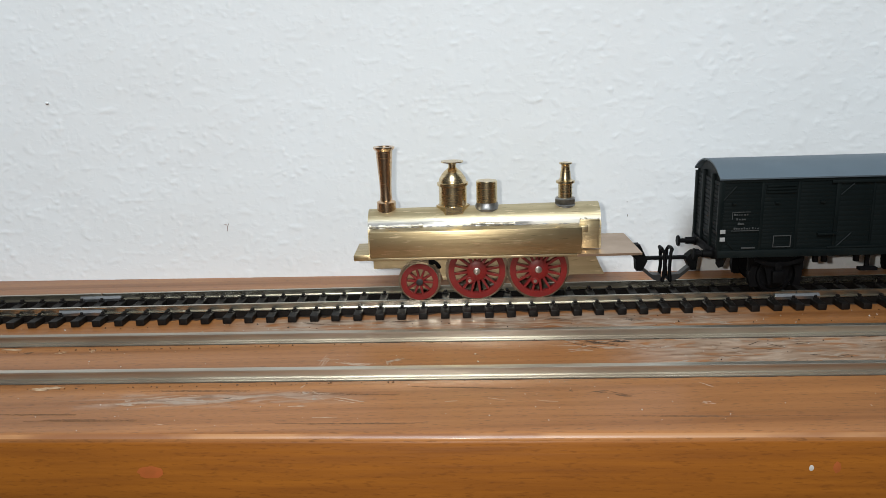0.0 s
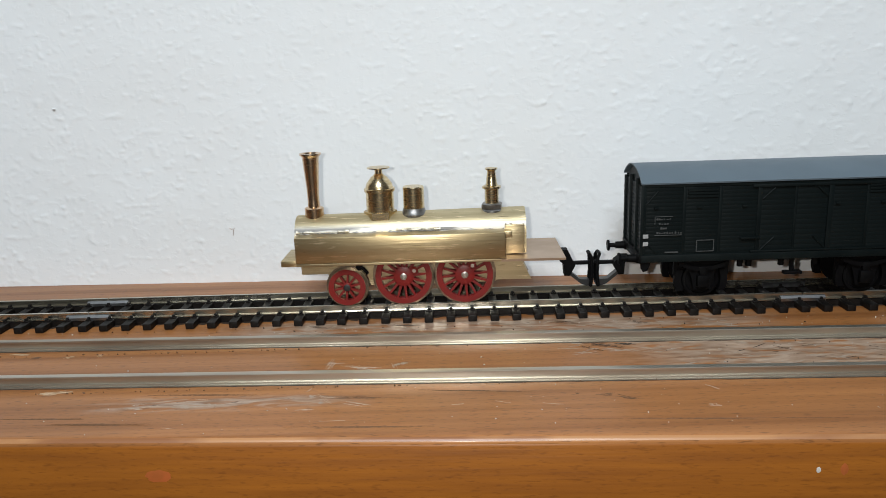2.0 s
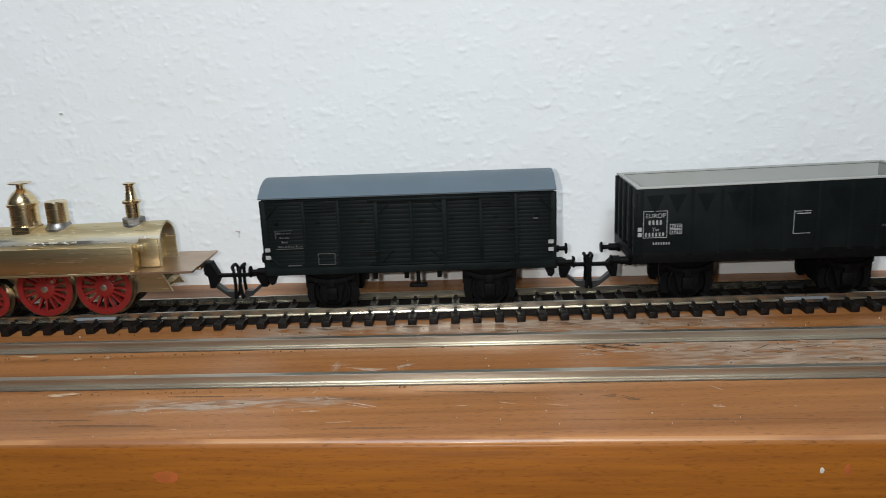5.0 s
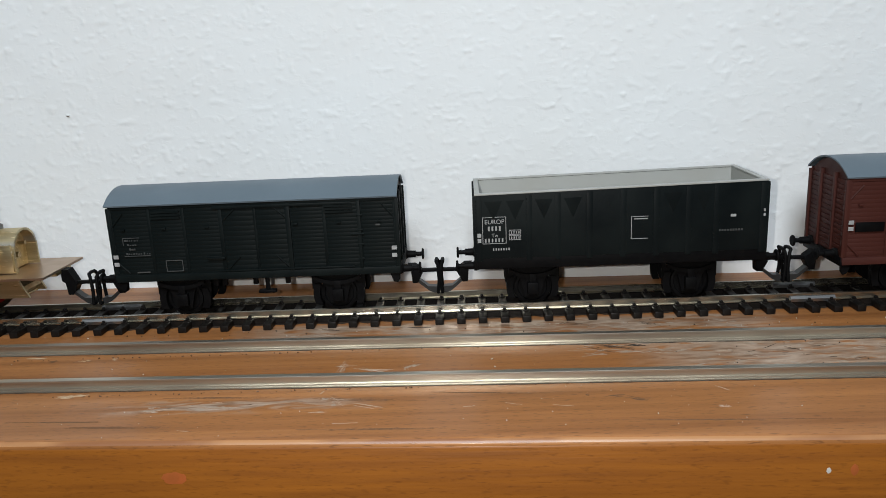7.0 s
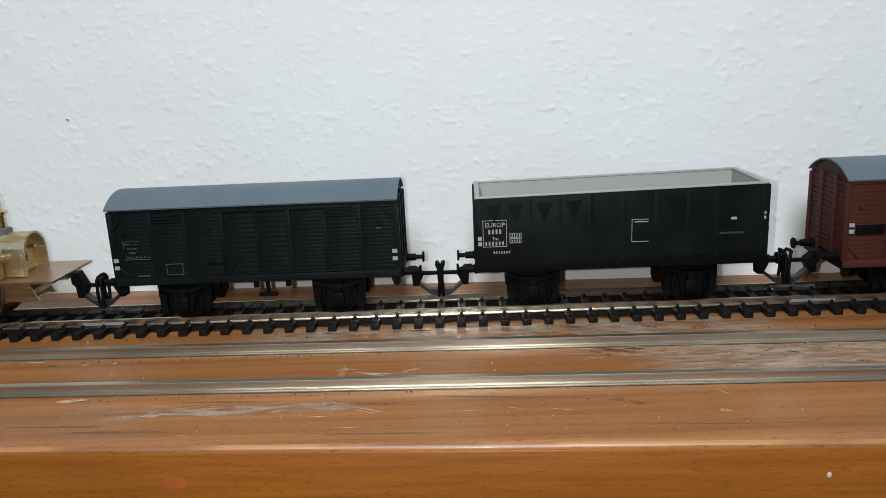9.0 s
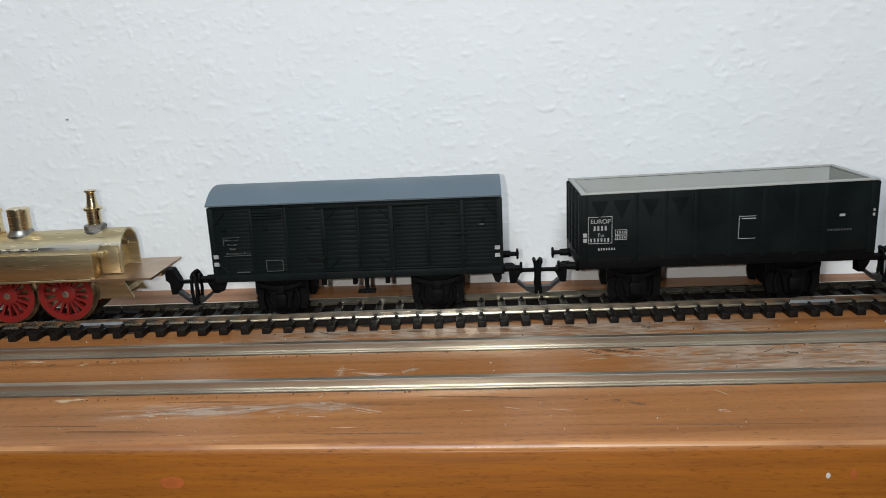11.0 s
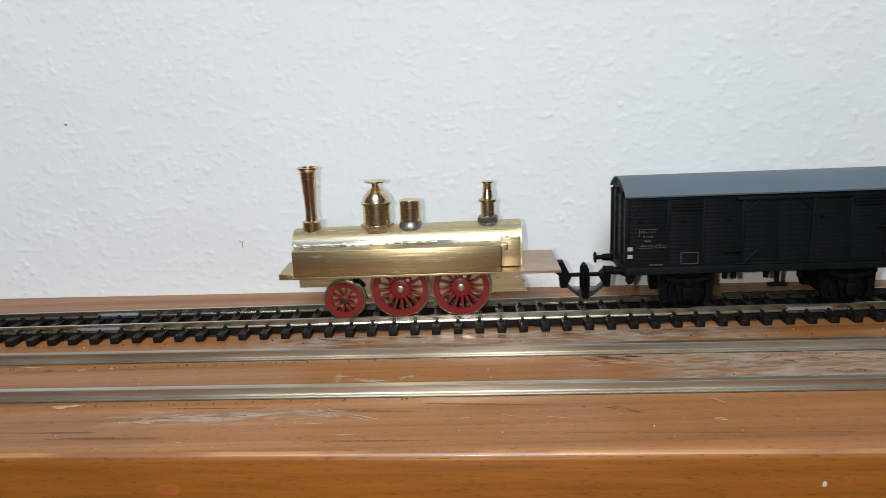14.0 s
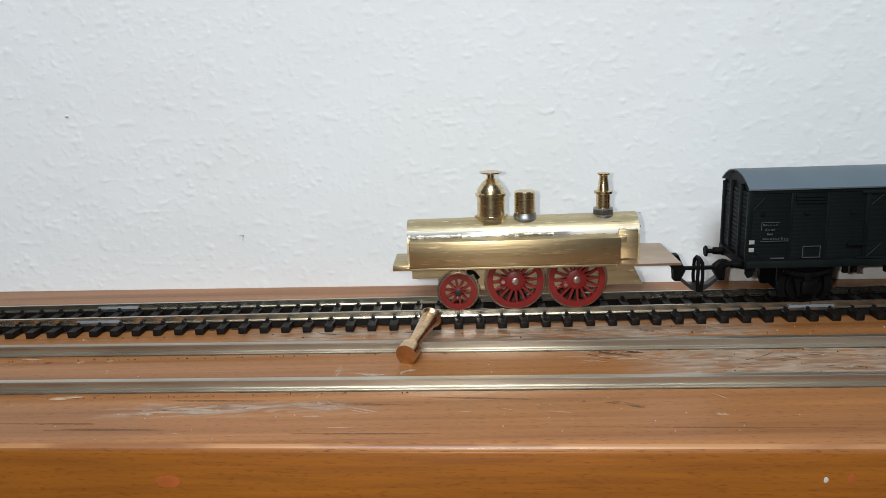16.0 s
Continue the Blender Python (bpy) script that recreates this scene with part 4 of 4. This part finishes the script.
def open_wagon(x0, x1, half, z0, z1):
    wag = thing("open_goods_wagon", "black open goods wagon with white lettering and a grey inside", "model wagon")
    L = x1 - x0
    t = 1.4
    for s in (-1, 1):
        w = B()
        y = s * (half - t / 2)
        bm_box(w, x0, x1, y - t / 2, y + t / 2, z0, z1, 0.15)
        side = part("side_wall", w, M["wagon_black"], wag, "black riveted side wall")
        for a in (0.012, 0.185, 0.285, 0.395, 0.51, 0.625, 0.735, 0.83, 0.988):
            w = B()
            bm_box(w, x0 + L * a - 1.1, x0 + L * a + 1.1, s * half - 0.16, s * half + 0.10, z0 - 1.0, z1 - 0.6, 0.05)
            part("stanchion", w, M["wagon_black"], wag)
        w = B()
        for a in (0.195, 0.40, 0.52, 0.63, 0.84, 0.018):
            for k in range(15):
                bm_lathe(w, [(0.26, -0.3), (0.26, 0.22), (0.12, 0.32)], 6, pose(x0 + L * a - 1.8, s * half, z0 + 2 + k * (z1 - z0 - 4) / 14, 90 if s < 0 else -90))
        tagged(part("rivet_rows", w, M["wagon_black"], wag), kind="stuff")
        for a, b in ((0.025, 0.10), (0.10, 0.175), (0.20, 0.275), (0.30, 0.375), (0.64, 0.72), (0.75, 0.82)):
            w = B()
            xa, xb, y = x0 + L * a, x0 + L * b, s * (half - 0.05)
            p = [w.verts.new(q) for q in ((xa, y, z1 - 1.2), (xb, y, z1 - 1.2), ((xa + xb) / 2, y + s * 0.28, z1 - 8.6), ((xa + xb) / 2, y, z1 - 10.0))]
            for f in ((0, 1, 2), (0, 2, 3), (1, 3, 2), (0, 3, 1)):
                w.faces.new([p[k] for k in f])
            part("gusset", w, M["wagon_black"], wag, "pressed triangular gusset")
        w = B()
        bm_box(w, x0 + 0.2, x1 - 0.2, s * (half - 1.1) - 0.9, s * (half - 1.1) + 0.9, z0 - 4.2, z0 + 0.6, 0.2)
        part("sole_bar", w, M["black"], wag)
        w = B()
        bm_box(w, x0 + t, x1 - t, s * (half - t) - 0.08, s * (half - t) + 0.08, z0 + 6, z1 - 0.2)
        part("inner_lining", w, M["inside_grey"], wag, "light grey inside face")
    for xe, s in ((x0, -1), (x1, 1)):
        w = B()
        bm_box(w, min(xe, xe - s * t), max(xe, xe - s * t), -half + t, half - t, z0, z1, 0.12)
        part("end_wall", w, M["wagon_black"], wag)
        for y in (-half + 1.0, -half * 0.42, half * 0.1, half * 0.55, half - 1.0):
            w = B()
            bm_box(w, xe - 0.9, xe + 0.9, y - 0.9, y + 0.9, z0 - 1, z1 - 0.4, 0.25)
            part("end_post", w, M["wagon_black"], wag)
        w = B()
        bm_box(w, min(xe - s * t, xe - s * (t + 0.16)), max(xe - s * t, xe - s * (t + 0.16)), -half + t, half - t, z0 + 6, z1 - 0.2)
        part("inner_lining", w, M["inside_grey"], wag)
        w = B()
        bm_box(w, xe - 0.9, xe + 0.9, -half + 0.6, half - 0.6, z0 - 4.4, z0, 0.2)
        part("head_stock", w, M["black"], wag)
        buffers(wag, xe, s, 21.4)
        coupling(wag, xe + s * 1.9, s)
    # pale top rim
    w = B()
    for s in (-1, 1):
        bm_box(w, x0 - 0.3, x1 + 0.3, s * (half - 0.75) - 0.95, s * (half - 0.75) + 0.95, z1 - 0.1, z1 + 0.55, 0.15)
    for xe, s in ((x0, -1), (x1, 1)):
        bm_box(w, xe - s * 0.75 - 0.95, xe - s * 0.75 + 0.95, -half + 1.7, half - 1.7, z1 - 0.1, z1 + 0.55, 0.15)
    part("top_rim", w, M["inside_grey"], wag, "worn pale grey top rim")
    w = B()
    bm_box(w, x0 + t, x1 - t, -half + t, half - t, z0, z0 + 6.0)
    part("deck", w, M["inside_grey"], wag)
    w = B()
    bm_box(w, x0 + 1, x1 - 1, -8, 8, z0 - 6, z0)
    part("underframe", w, M["black"], wag)
    wagon_wheel(wag, x0 + L * 0.20)
    wagon_wheel(wag, x0 + L * 0.765)
    y = -half - 0.02
    word("EUROP", x0 + 3.2, z0 + 13.2, 2.35, y - 0.12, wag, M["mark"])
    word("Tw", x0 + 5.7, z0 + 8.2, 1.9, y - 0.12, wag, M["mark"])
    w = B()
    frame_marks(w, x0 + 2.4, x0 + 11.2, z0 + 5.6, z0 + 15.7, y, 0.2)
    for k in range(4):
        glyph(w, x0 + 4.2 + k * 1.35, z0 + 10.5, 1.0, 1.7, y)
    for k in range(6):
        glyph(w, x0 + 3.0 + k * 1.25, z0 + 6.2, 0.9, 1.4, y)
    for k in range(4):
        for zz in (7.2, 9.2):
            glyph(w, x0 + 12.8 + k * 0.9, z0 + zz, 0.6, 0.9, y, 0.16)
    for zz in (4.6, 6.6):
        frame_marks(w, x0 + 12.2, x0 + 16.6, z0 + zz + 2.2, z0 + zz + 4.0, y, 0.2)
    for k in range(7):
        glyph(w, x0 + 6.0 + k * 0.95, z0 + 3.0, 0.65, 0.9, y, 0.15)
    for z in (z0 + 6.2, z0 + 8.2):
        bars(w, x0 + 0.5, z, 1.4, 1.5, y - 0.2)
    bars(w, x0 + 57.0, z0 + 5.4, 0.2, 8.4, y)
    bars(w, x0 + 57.0, z0 + 13.4, 6.2, 0.2, y)
    bars(w, x0 + 57.0, z0 + 5.4, 6.2, 0.2, y)
    bars(w, x0 + 58.0, z0 + 12.5, 5.0, 0.35, y)
    bars(w, x1 - 13.0, z0 + 12.0, 2.0, 0.9, y)
    bars(w, x1 - 1.2, z0 + 11.8, 0.7, 1.0, y - 0.2)
    bars(w, x1 - 1.2, z0 + 13.4, 0.7, 1.0, y - 0.2)
    tagged(part("white_marking", w, M["mark"], wag, "white framed lettering and number panel"), kind="stuff")
    w = B()
    for k in range(9):
        bars(w, x1 - 17.0 + k, z0 + 7.0, 0.6, 0.7, y)
    part("faded_lettering", w, M["mark_dim"], wag)
    for ch in wag.children:
        if ch.type == "MESH" and not ch.name.startswith(("lettering", "wheelset")):
            for v in ch.data.vertices:
                up = (v.co.z / MM - z0) / (z1 - z0)
                if up > 0:
                    v.co.z += 1.6 * MM * up * min(max((v.co.x / MM - x0) / L, 0), 1)
    return wag


van_a = box_van(97.1, 206.5, 14.7, 22.6, 49.6, 56.0, M["van_green"], M["roof_grey"], "dark green box van with grey curved roof and faded lettering", "goods wagons", True)
wagon_b = open_wagon(236.0, 342.0, 18.2, 26.0, 50.0)
van_c = box_van(371.8, 482.0, 16.0, 20.0, 50.0, 56.9, M["van_brown"], M["roof_grey"], "red-brown planked box van with grey curved roof", "goods wagons", False)

# ---------------------------------------------------------------- marks and clutter on the board
def streaks(name, count, x0, x1, y0, y1, length, width, material, label, slope=0.06, z=0.05):
    """Many thin licks of one kind, lying along the grain."""
    bm = B()
    for _ in range(count):
        x, y = random.uniform(x0, x1), random.uniform(y0, y1)
        n, ln, sl = 7, length * random.uniform(0.4, 1.5), random.gauss(TILT_E, slope)
        ww = width * random.uniform(0.4, 1.4)
        up, dn, md = [], [], []
        for k in range(n):
            u = k / (n - 1)
            half = ww * math.sin(math.pi * (0.06 + 0.88 * u)) * random.uniform(0.5, 1.1) / 2
            px, py = x + ln * (u - 0.5), y + sl * ln * (u - 0.5) + random.uniform(-0.2, 0.2) * ww
            up.append(bm.verts.new((px, py + half, z - 0.03)))
            dn.append(bm.verts.new((px, py - half, z - 0.03)))
            md.append(bm.verts.new((px, py, z + random.uniform(0.0, 0.10))))
        for k in range(n - 1):
            bm.faces.new((up[k], up[k + 1], md[k + 1], md[k]))
            bm.faces.new((md[k], md[k + 1], dn[k + 1], dn[k]))
    return tagged(part(name, bm, material, smooth=3.2), label, "surface marks", kind="stuff")


def scuffs(name, strokes, width, strands, material, label, spread=1.0, z=0.05):
    """Each stroke (x, y, x, y) breaks into several ragged strands of uneven width."""
    bm = B()
    for xa, ya, xb, yb in strokes:
        along_ = Vector((xb - xa, yb - ya, 0))
        side = Vector((-along_.y, along_.x, 0)).normalized()
        for _ in range(strands):
            u0 = random.uniform(0, 0.45)
            u1 = random.uniform(0.55, 1.0)
            off = random.gauss(0, width * spread)
            n = max(5, int(along_.length * (u1 - u0) / 0.7))
            ww = width * random.uniform(0.25, 1.0)
            rows = []
            for k in range(n):
                u = u0 + (u1 - u0) * k / (n - 1)
                h = ww * math.sin(math.pi * (0.05 + 0.9 * k / (n - 1))) * random.uniform(0.25, 1.15) / 2
                c = Vector((xa, ya, 0)) + along_ * u + side * (off + random.gauss(0, 0.12) * width)
                rows.append((bm.verts.new(c + side * h + Vector((0, 0, z - 0.03))), bm.verts.new(c + Vector((0, 0, z + random.uniform(0, 0.08)))), bm.verts.new(c - side * h + Vector((0, 0, z - 0.03)))))
            for p, q in zip(rows, rows[1:]):
                bm.faces.new((p[0], q[0], q[1], p[1]))
                bm.faces.new((p[1], q[1], q[2], p[2]))
    return tagged(part(name, bm, material, smooth=3.2), label, "surface marks", kind="stuff")


scuffs("varnish_scratches", ((-44.9, -49.7, -46.4, -60.5), (-44.0, -50.3, -45.8, -61.0), (-42.0, -56.2, -29.1, -60.9), (-40.9, -55.8, -30.7, -62.1), (-52.0, -54.5, -38.8, -54.1), (-24.7, -55.2, -23.1, -61.4), (-38.7, -57.9, -27.2, -59.2),
                             (-49.0, -77.0, -47.6, -73.4), (-46.8, -79.5, -35.3, -81.4), (-38.1, -83.6, -28.7, -87.5), (-46.5, -78.3, -39.8, -85.3), (-50.6, -88.7, -44.1, -88.0), (71.6, -77.8, 75.9, -82.8), (65.8, -91.1, 72.0, -92.5)),
       0.42, 3, M["scratch"], "pale scratches in the varnish")
scuffs("glue_residue", ((-23.1, -56.7, -18.1, -54.8), (-24.6, -57.1, -21.8, -55.9), (-48.1, -79.0, -45.4, -80.0), (-44.4, -84.3, -42.5, -83.6), (-104.3, -84.9, -95.3, -84.4), (-89.0, -84.0, -80.1, -85.3), (-87.1, -83.4, -72.8, -85.1)),
       1.1, 7, M["glue"], "pale grey dried glue patches on the varnish", 0.7)
scuffs("wood_splinters", ((-135.7, -74.0, -123.7, -71.9), (-134.6, -73.2, -127.4, -72.9), (-164.1, -38.6, -155.5, -39.3), (-142.4, -42.8, -137.2, -43.7), (-130.5, -42.8, -128.0, -42.2)),
       0.9, 5, M["splinter"], "pale torn wood and varnish flakes", 0.6, 0.12)
scuffs("dark_grain_lines", ((-128.4, -94.2, -85.6, -95.3), (-120.1, -94.3, -98.2, -95.2), (-101.7, -75.8, -61.6, -77.4), (-49.7, -80.1, -14.9, -82.6), (-143.3, -89.5, -106.8, -91.2), (-25.7, -76.2, 26.0, -80.5), (23.8, -98.5, 110.0, -102.0), (-55.7, -99.1, 7.9, -101.3)),
       0.4, 4, M["dirt"], "dark open grain lines in the plank", 0.9, 0.04)
scuffs("dark_stain", ((37.8, -83.7, 44.2, -82.6), (42.4, -83.2, 50.6, -87.5), (45.2, -85.7, 49.9, -87.1), (32.4, -81.4, 33.5, -82.6)), 0.8, 5, M["dirt"], "dark burnt stain in the varnish", 0.5, 0.04)
scuffs("dark_gouges", ((36.2, -42.1, 47.2, -50.3), (38.7, -42.3, 51.6, -46.6), (43.0, -41.6, 55.2, -47.9), (60.0, -20.0, 68.0, -25.0), (30.0, -19.0, 44.0, -23.0), (-30.0, -18.5, -12.0, -20.0), (-62.0, -17.0, -50.0, -20.0)), 0.35, 4, M["grime_shade"], "thin dark gouges", 1.6, 0.06)
streaks("glue_residue", 60, 66, 172, -66, -41, 5, 1.5, M["glue"], "grey beige dried glue between the bare rails", 0.3)
streaks("glue_residue", 22, 36, 66, -52, -41, 7, 0.8, M["glue"], "grey beige dried glue between the bare rails", 0.25)
streaks("glue_residue", 55, -72, 100, -30, -18.5, 5, 1.2, M["glue"], "grey beige scuffed glue beside the sleepers", 0.25)
streaks("varnish_scratches", 8, -170, 170, -100, -76, 6, 0.3, M["scratch"], "pale scratches in the varnish", 0.2)
streaks("dark_gouges", 16, 60, 165, -64, -42, 4, 0.35, M["grime_shade"], "short dark gouges in the glue", 0.4, 0.08)
streaks("knot_stain", 6, 52, 56, -44.2, -42.8, 4, 1.4, M["grime_shade"], "dark knot-like stain beside the rail", 0.05, 0.09)
streaks("knot_stain", 4, -153.5, -150.5, -43.2, -42.2, 2.5, 0.9, M["dirt"], "small brown knot beside the rail", 0.1, 0.09)
streaks("patina", 14, -112, -92, -36, -33.5, 5, 0.8, M["patina"], "green patina at the foot of the rail", 0.05, 0.12)


def crumbs(count, area, size, material, label):
    bm = B()
    for _ in range(count):
        x, y = random.uniform(*area[0]), random.uniform(*area[1])
        r = size * random.uniform(0.5, 1.3)
        q = bmesh.ops.create_icosphere(bm, subdivisions=1, radius=r)
        bmesh.ops.transform(bm, matrix=pose(x, y, r * 0.4, random.uniform(0, 90), random.uniform(0, 90), random.uniform(0, 90)) @ Matrix.Diagonal((random.uniform(0.7, 2.0), 1, 0.7, 1)), verts=q["verts"])
    return tagged(part("crumbs", bm, material), label, "crumbs", kind="stuff")


crumbs(70, ((-170, 170), (-102, -74)), 0.14, M["white_spot"], "pale dust crumbs on the board")
crumbs(40, ((-170, 170), (-66, -42)), 0.2, M["white_spot"], "pale dust crumbs on the board")
crumbs(60, ((-170, 170), (-31, -17.5)), 0.22, M["white_spot"], "pale dust crumbs beside the sleepers")
crumbs(60, ((-170, 170), (-31, -17.5)), 0.26, M["grime_shade"], "dark grit beside the sleepers")
crumbs(16, ((60, 170), (-64, -42)), 0.22, M["grime_shade"], "dark grit in the glue")
crumbs(90, ((-170, 170), (-41.6, -40.8)), 0.25, M["dirt"], "dark grit along the rail's foot")
crumbs(90, ((-170, 170), (-73.8, -72.9)), 0.25, M["dirt"], "dark grit along the rail's foot")
crumbs(1, ((7.7, 7.7), (-97.1, -97.1)), 0.36, M["white_spot"], "white crumb on the board")
crumbs(1, ((50.4, 50.4), (-95.5, -95.5)), 0.3, M["white_spot"], "white crumb on the board")


def edge_spot(name, x, z, w, h, material, label):
    """A flat blob of paint on the front edge of the board."""
    bm = B()
    q = [bm.verts.new((x + w * random.uniform(0.85, 1.1) * math.cos(a), 0, z + h * random.uniform(0.85, 1.1) * math.sin(a))) for a in [k * math.pi / 9 for k in range(18)]]
    c = bm.verts.new((x, -0.12, z))
    for k in range(18):
        bm.faces.new((q[k], q[(k + 1) % 18], c))
    for v in bm.verts:
        v.co.y += EDGE_Y - 0.28
    bmesh.ops.transform(bm, matrix=skew(TILT_E), verts=bm.verts)
    return tagged(part(name, bm, material, smooth=3.2), label, "paint spot", kind="structure")


edge_spot("paint_spot", -81.8, -10.9, 3.6, 1.9, M["paint_spot"], "orange-red paint blot on the board's edge")
edge_spot("paint_spot", 95.0, -9.6, 0.6, 0.9, M["white_spot"], "small white paint drop on the board's edge")
edge_spot("paint_spot", 101.5, -9.4, 1.0, 1.7, M["paint_spot"], "faint orange paint blot on the board's edge")


def wall_mark(x, z, pts, r, material, label):
    bm = B()
    bm_tube(bm, [(x + a, WALL_Y - 0.35, z + b) for a, b in pts], r, 6)
    bmesh.ops.transform(bm, matrix=skew(TILT_W), verts=bm.verts)
    return tagged(part("wall_mark", bm, material), label, "wall mark", kind="structure")


# dark fleck painted as the shadow beneath the raised crumb
wall_mark(-180.3, 81.0, ((-0.6, 0.1), (0, 0), (0.5, -0.1)), 0.10, M["wall_dirt_shade"], "tiny dark fleck painted as a plaster crumb's shadow")
wall_mark(-180.3, 81.5, ((-0.7, 0.1), (0, 0), (0.7, -0.1)), 0.28, M["plaster"], "raised plaster crumb")
wall_mark(-105.5, 24.0, ((0.7, 1.7), (0.1, 0.5), (-0.1, -0.6), (-0.1, -1.7)), 0.10, M["wall_rust"], "thin reddish brown scratch on the wall")
wall_mark(74.0, 26.0, ((0.1, 0.5), (0.0, 0.0), (0.1, -0.4)), 0.12, M["wall_dirt_shade"], "tiny brown speck on the wall")
wall_mark(73.6, 32.0, ((0.2, 0.3), (0, 0)), 0.12, M["wall_dirt_shade"], "tiny brown speck on the wall")
wall_mark(-106.4, 25.0, ((-0.6, 0.6), (0.4, 0.1), (0.9, 0.3)), 0.09, M["wall_rust"], "thin reddish scratch on the wall")


# ---------------------------------------------------------------- keys
def motions():
    for ob in (van_a, wagon_b, van_c):
        walk(ob, [(t, pose(along(t) * MM, 0, 0)) for t in TIMES])
    walk(loco, [(t, pose(loco_along(t) * MM, 0, 0)) for t in TIMES])
    for ob, r in WHEELS:
        x, y, z = ob.location
        walk(ob, [(t, pose(x, y, z, 0, math.degrees(loco_along(t) / r), 0)) for t in TIMES])
    for ob, r in WAGON_WHEELS:
        x, y, z = ob.location
        walk(ob, [(t, pose(x, y, z, 0, math.degrees(along(t) / r), 0)) for t in TIMES])
    stand = [(t, pose((loco_along(t) - 23.3) * MM, 0, 38.2 * MM)) for t in TIMES if t < 15.05]
    base, top = Vector((-22.8, -51.0, 3.6)) * MM, Vector((-15.5, -27.6, 8.4)) * MM
    rest = Matrix.Translation(base) @ (top - base).to_track_quat("Z", "X").to_matrix().to_4x4()
    fall = [(15.1, pose((loco_along(15.1) - 23.6) * MM, -1.0 * MM, 38.6 * MM, 7, -3, 0)),
            (15.2, pose((loco_along(15.2) - 26.0) * MM, -22 * MM, 20 * MM, 8, 2, 0)),
            (15.3, rest), (16.0, rest)]
    walk(chimney, stand + fall)


motions()
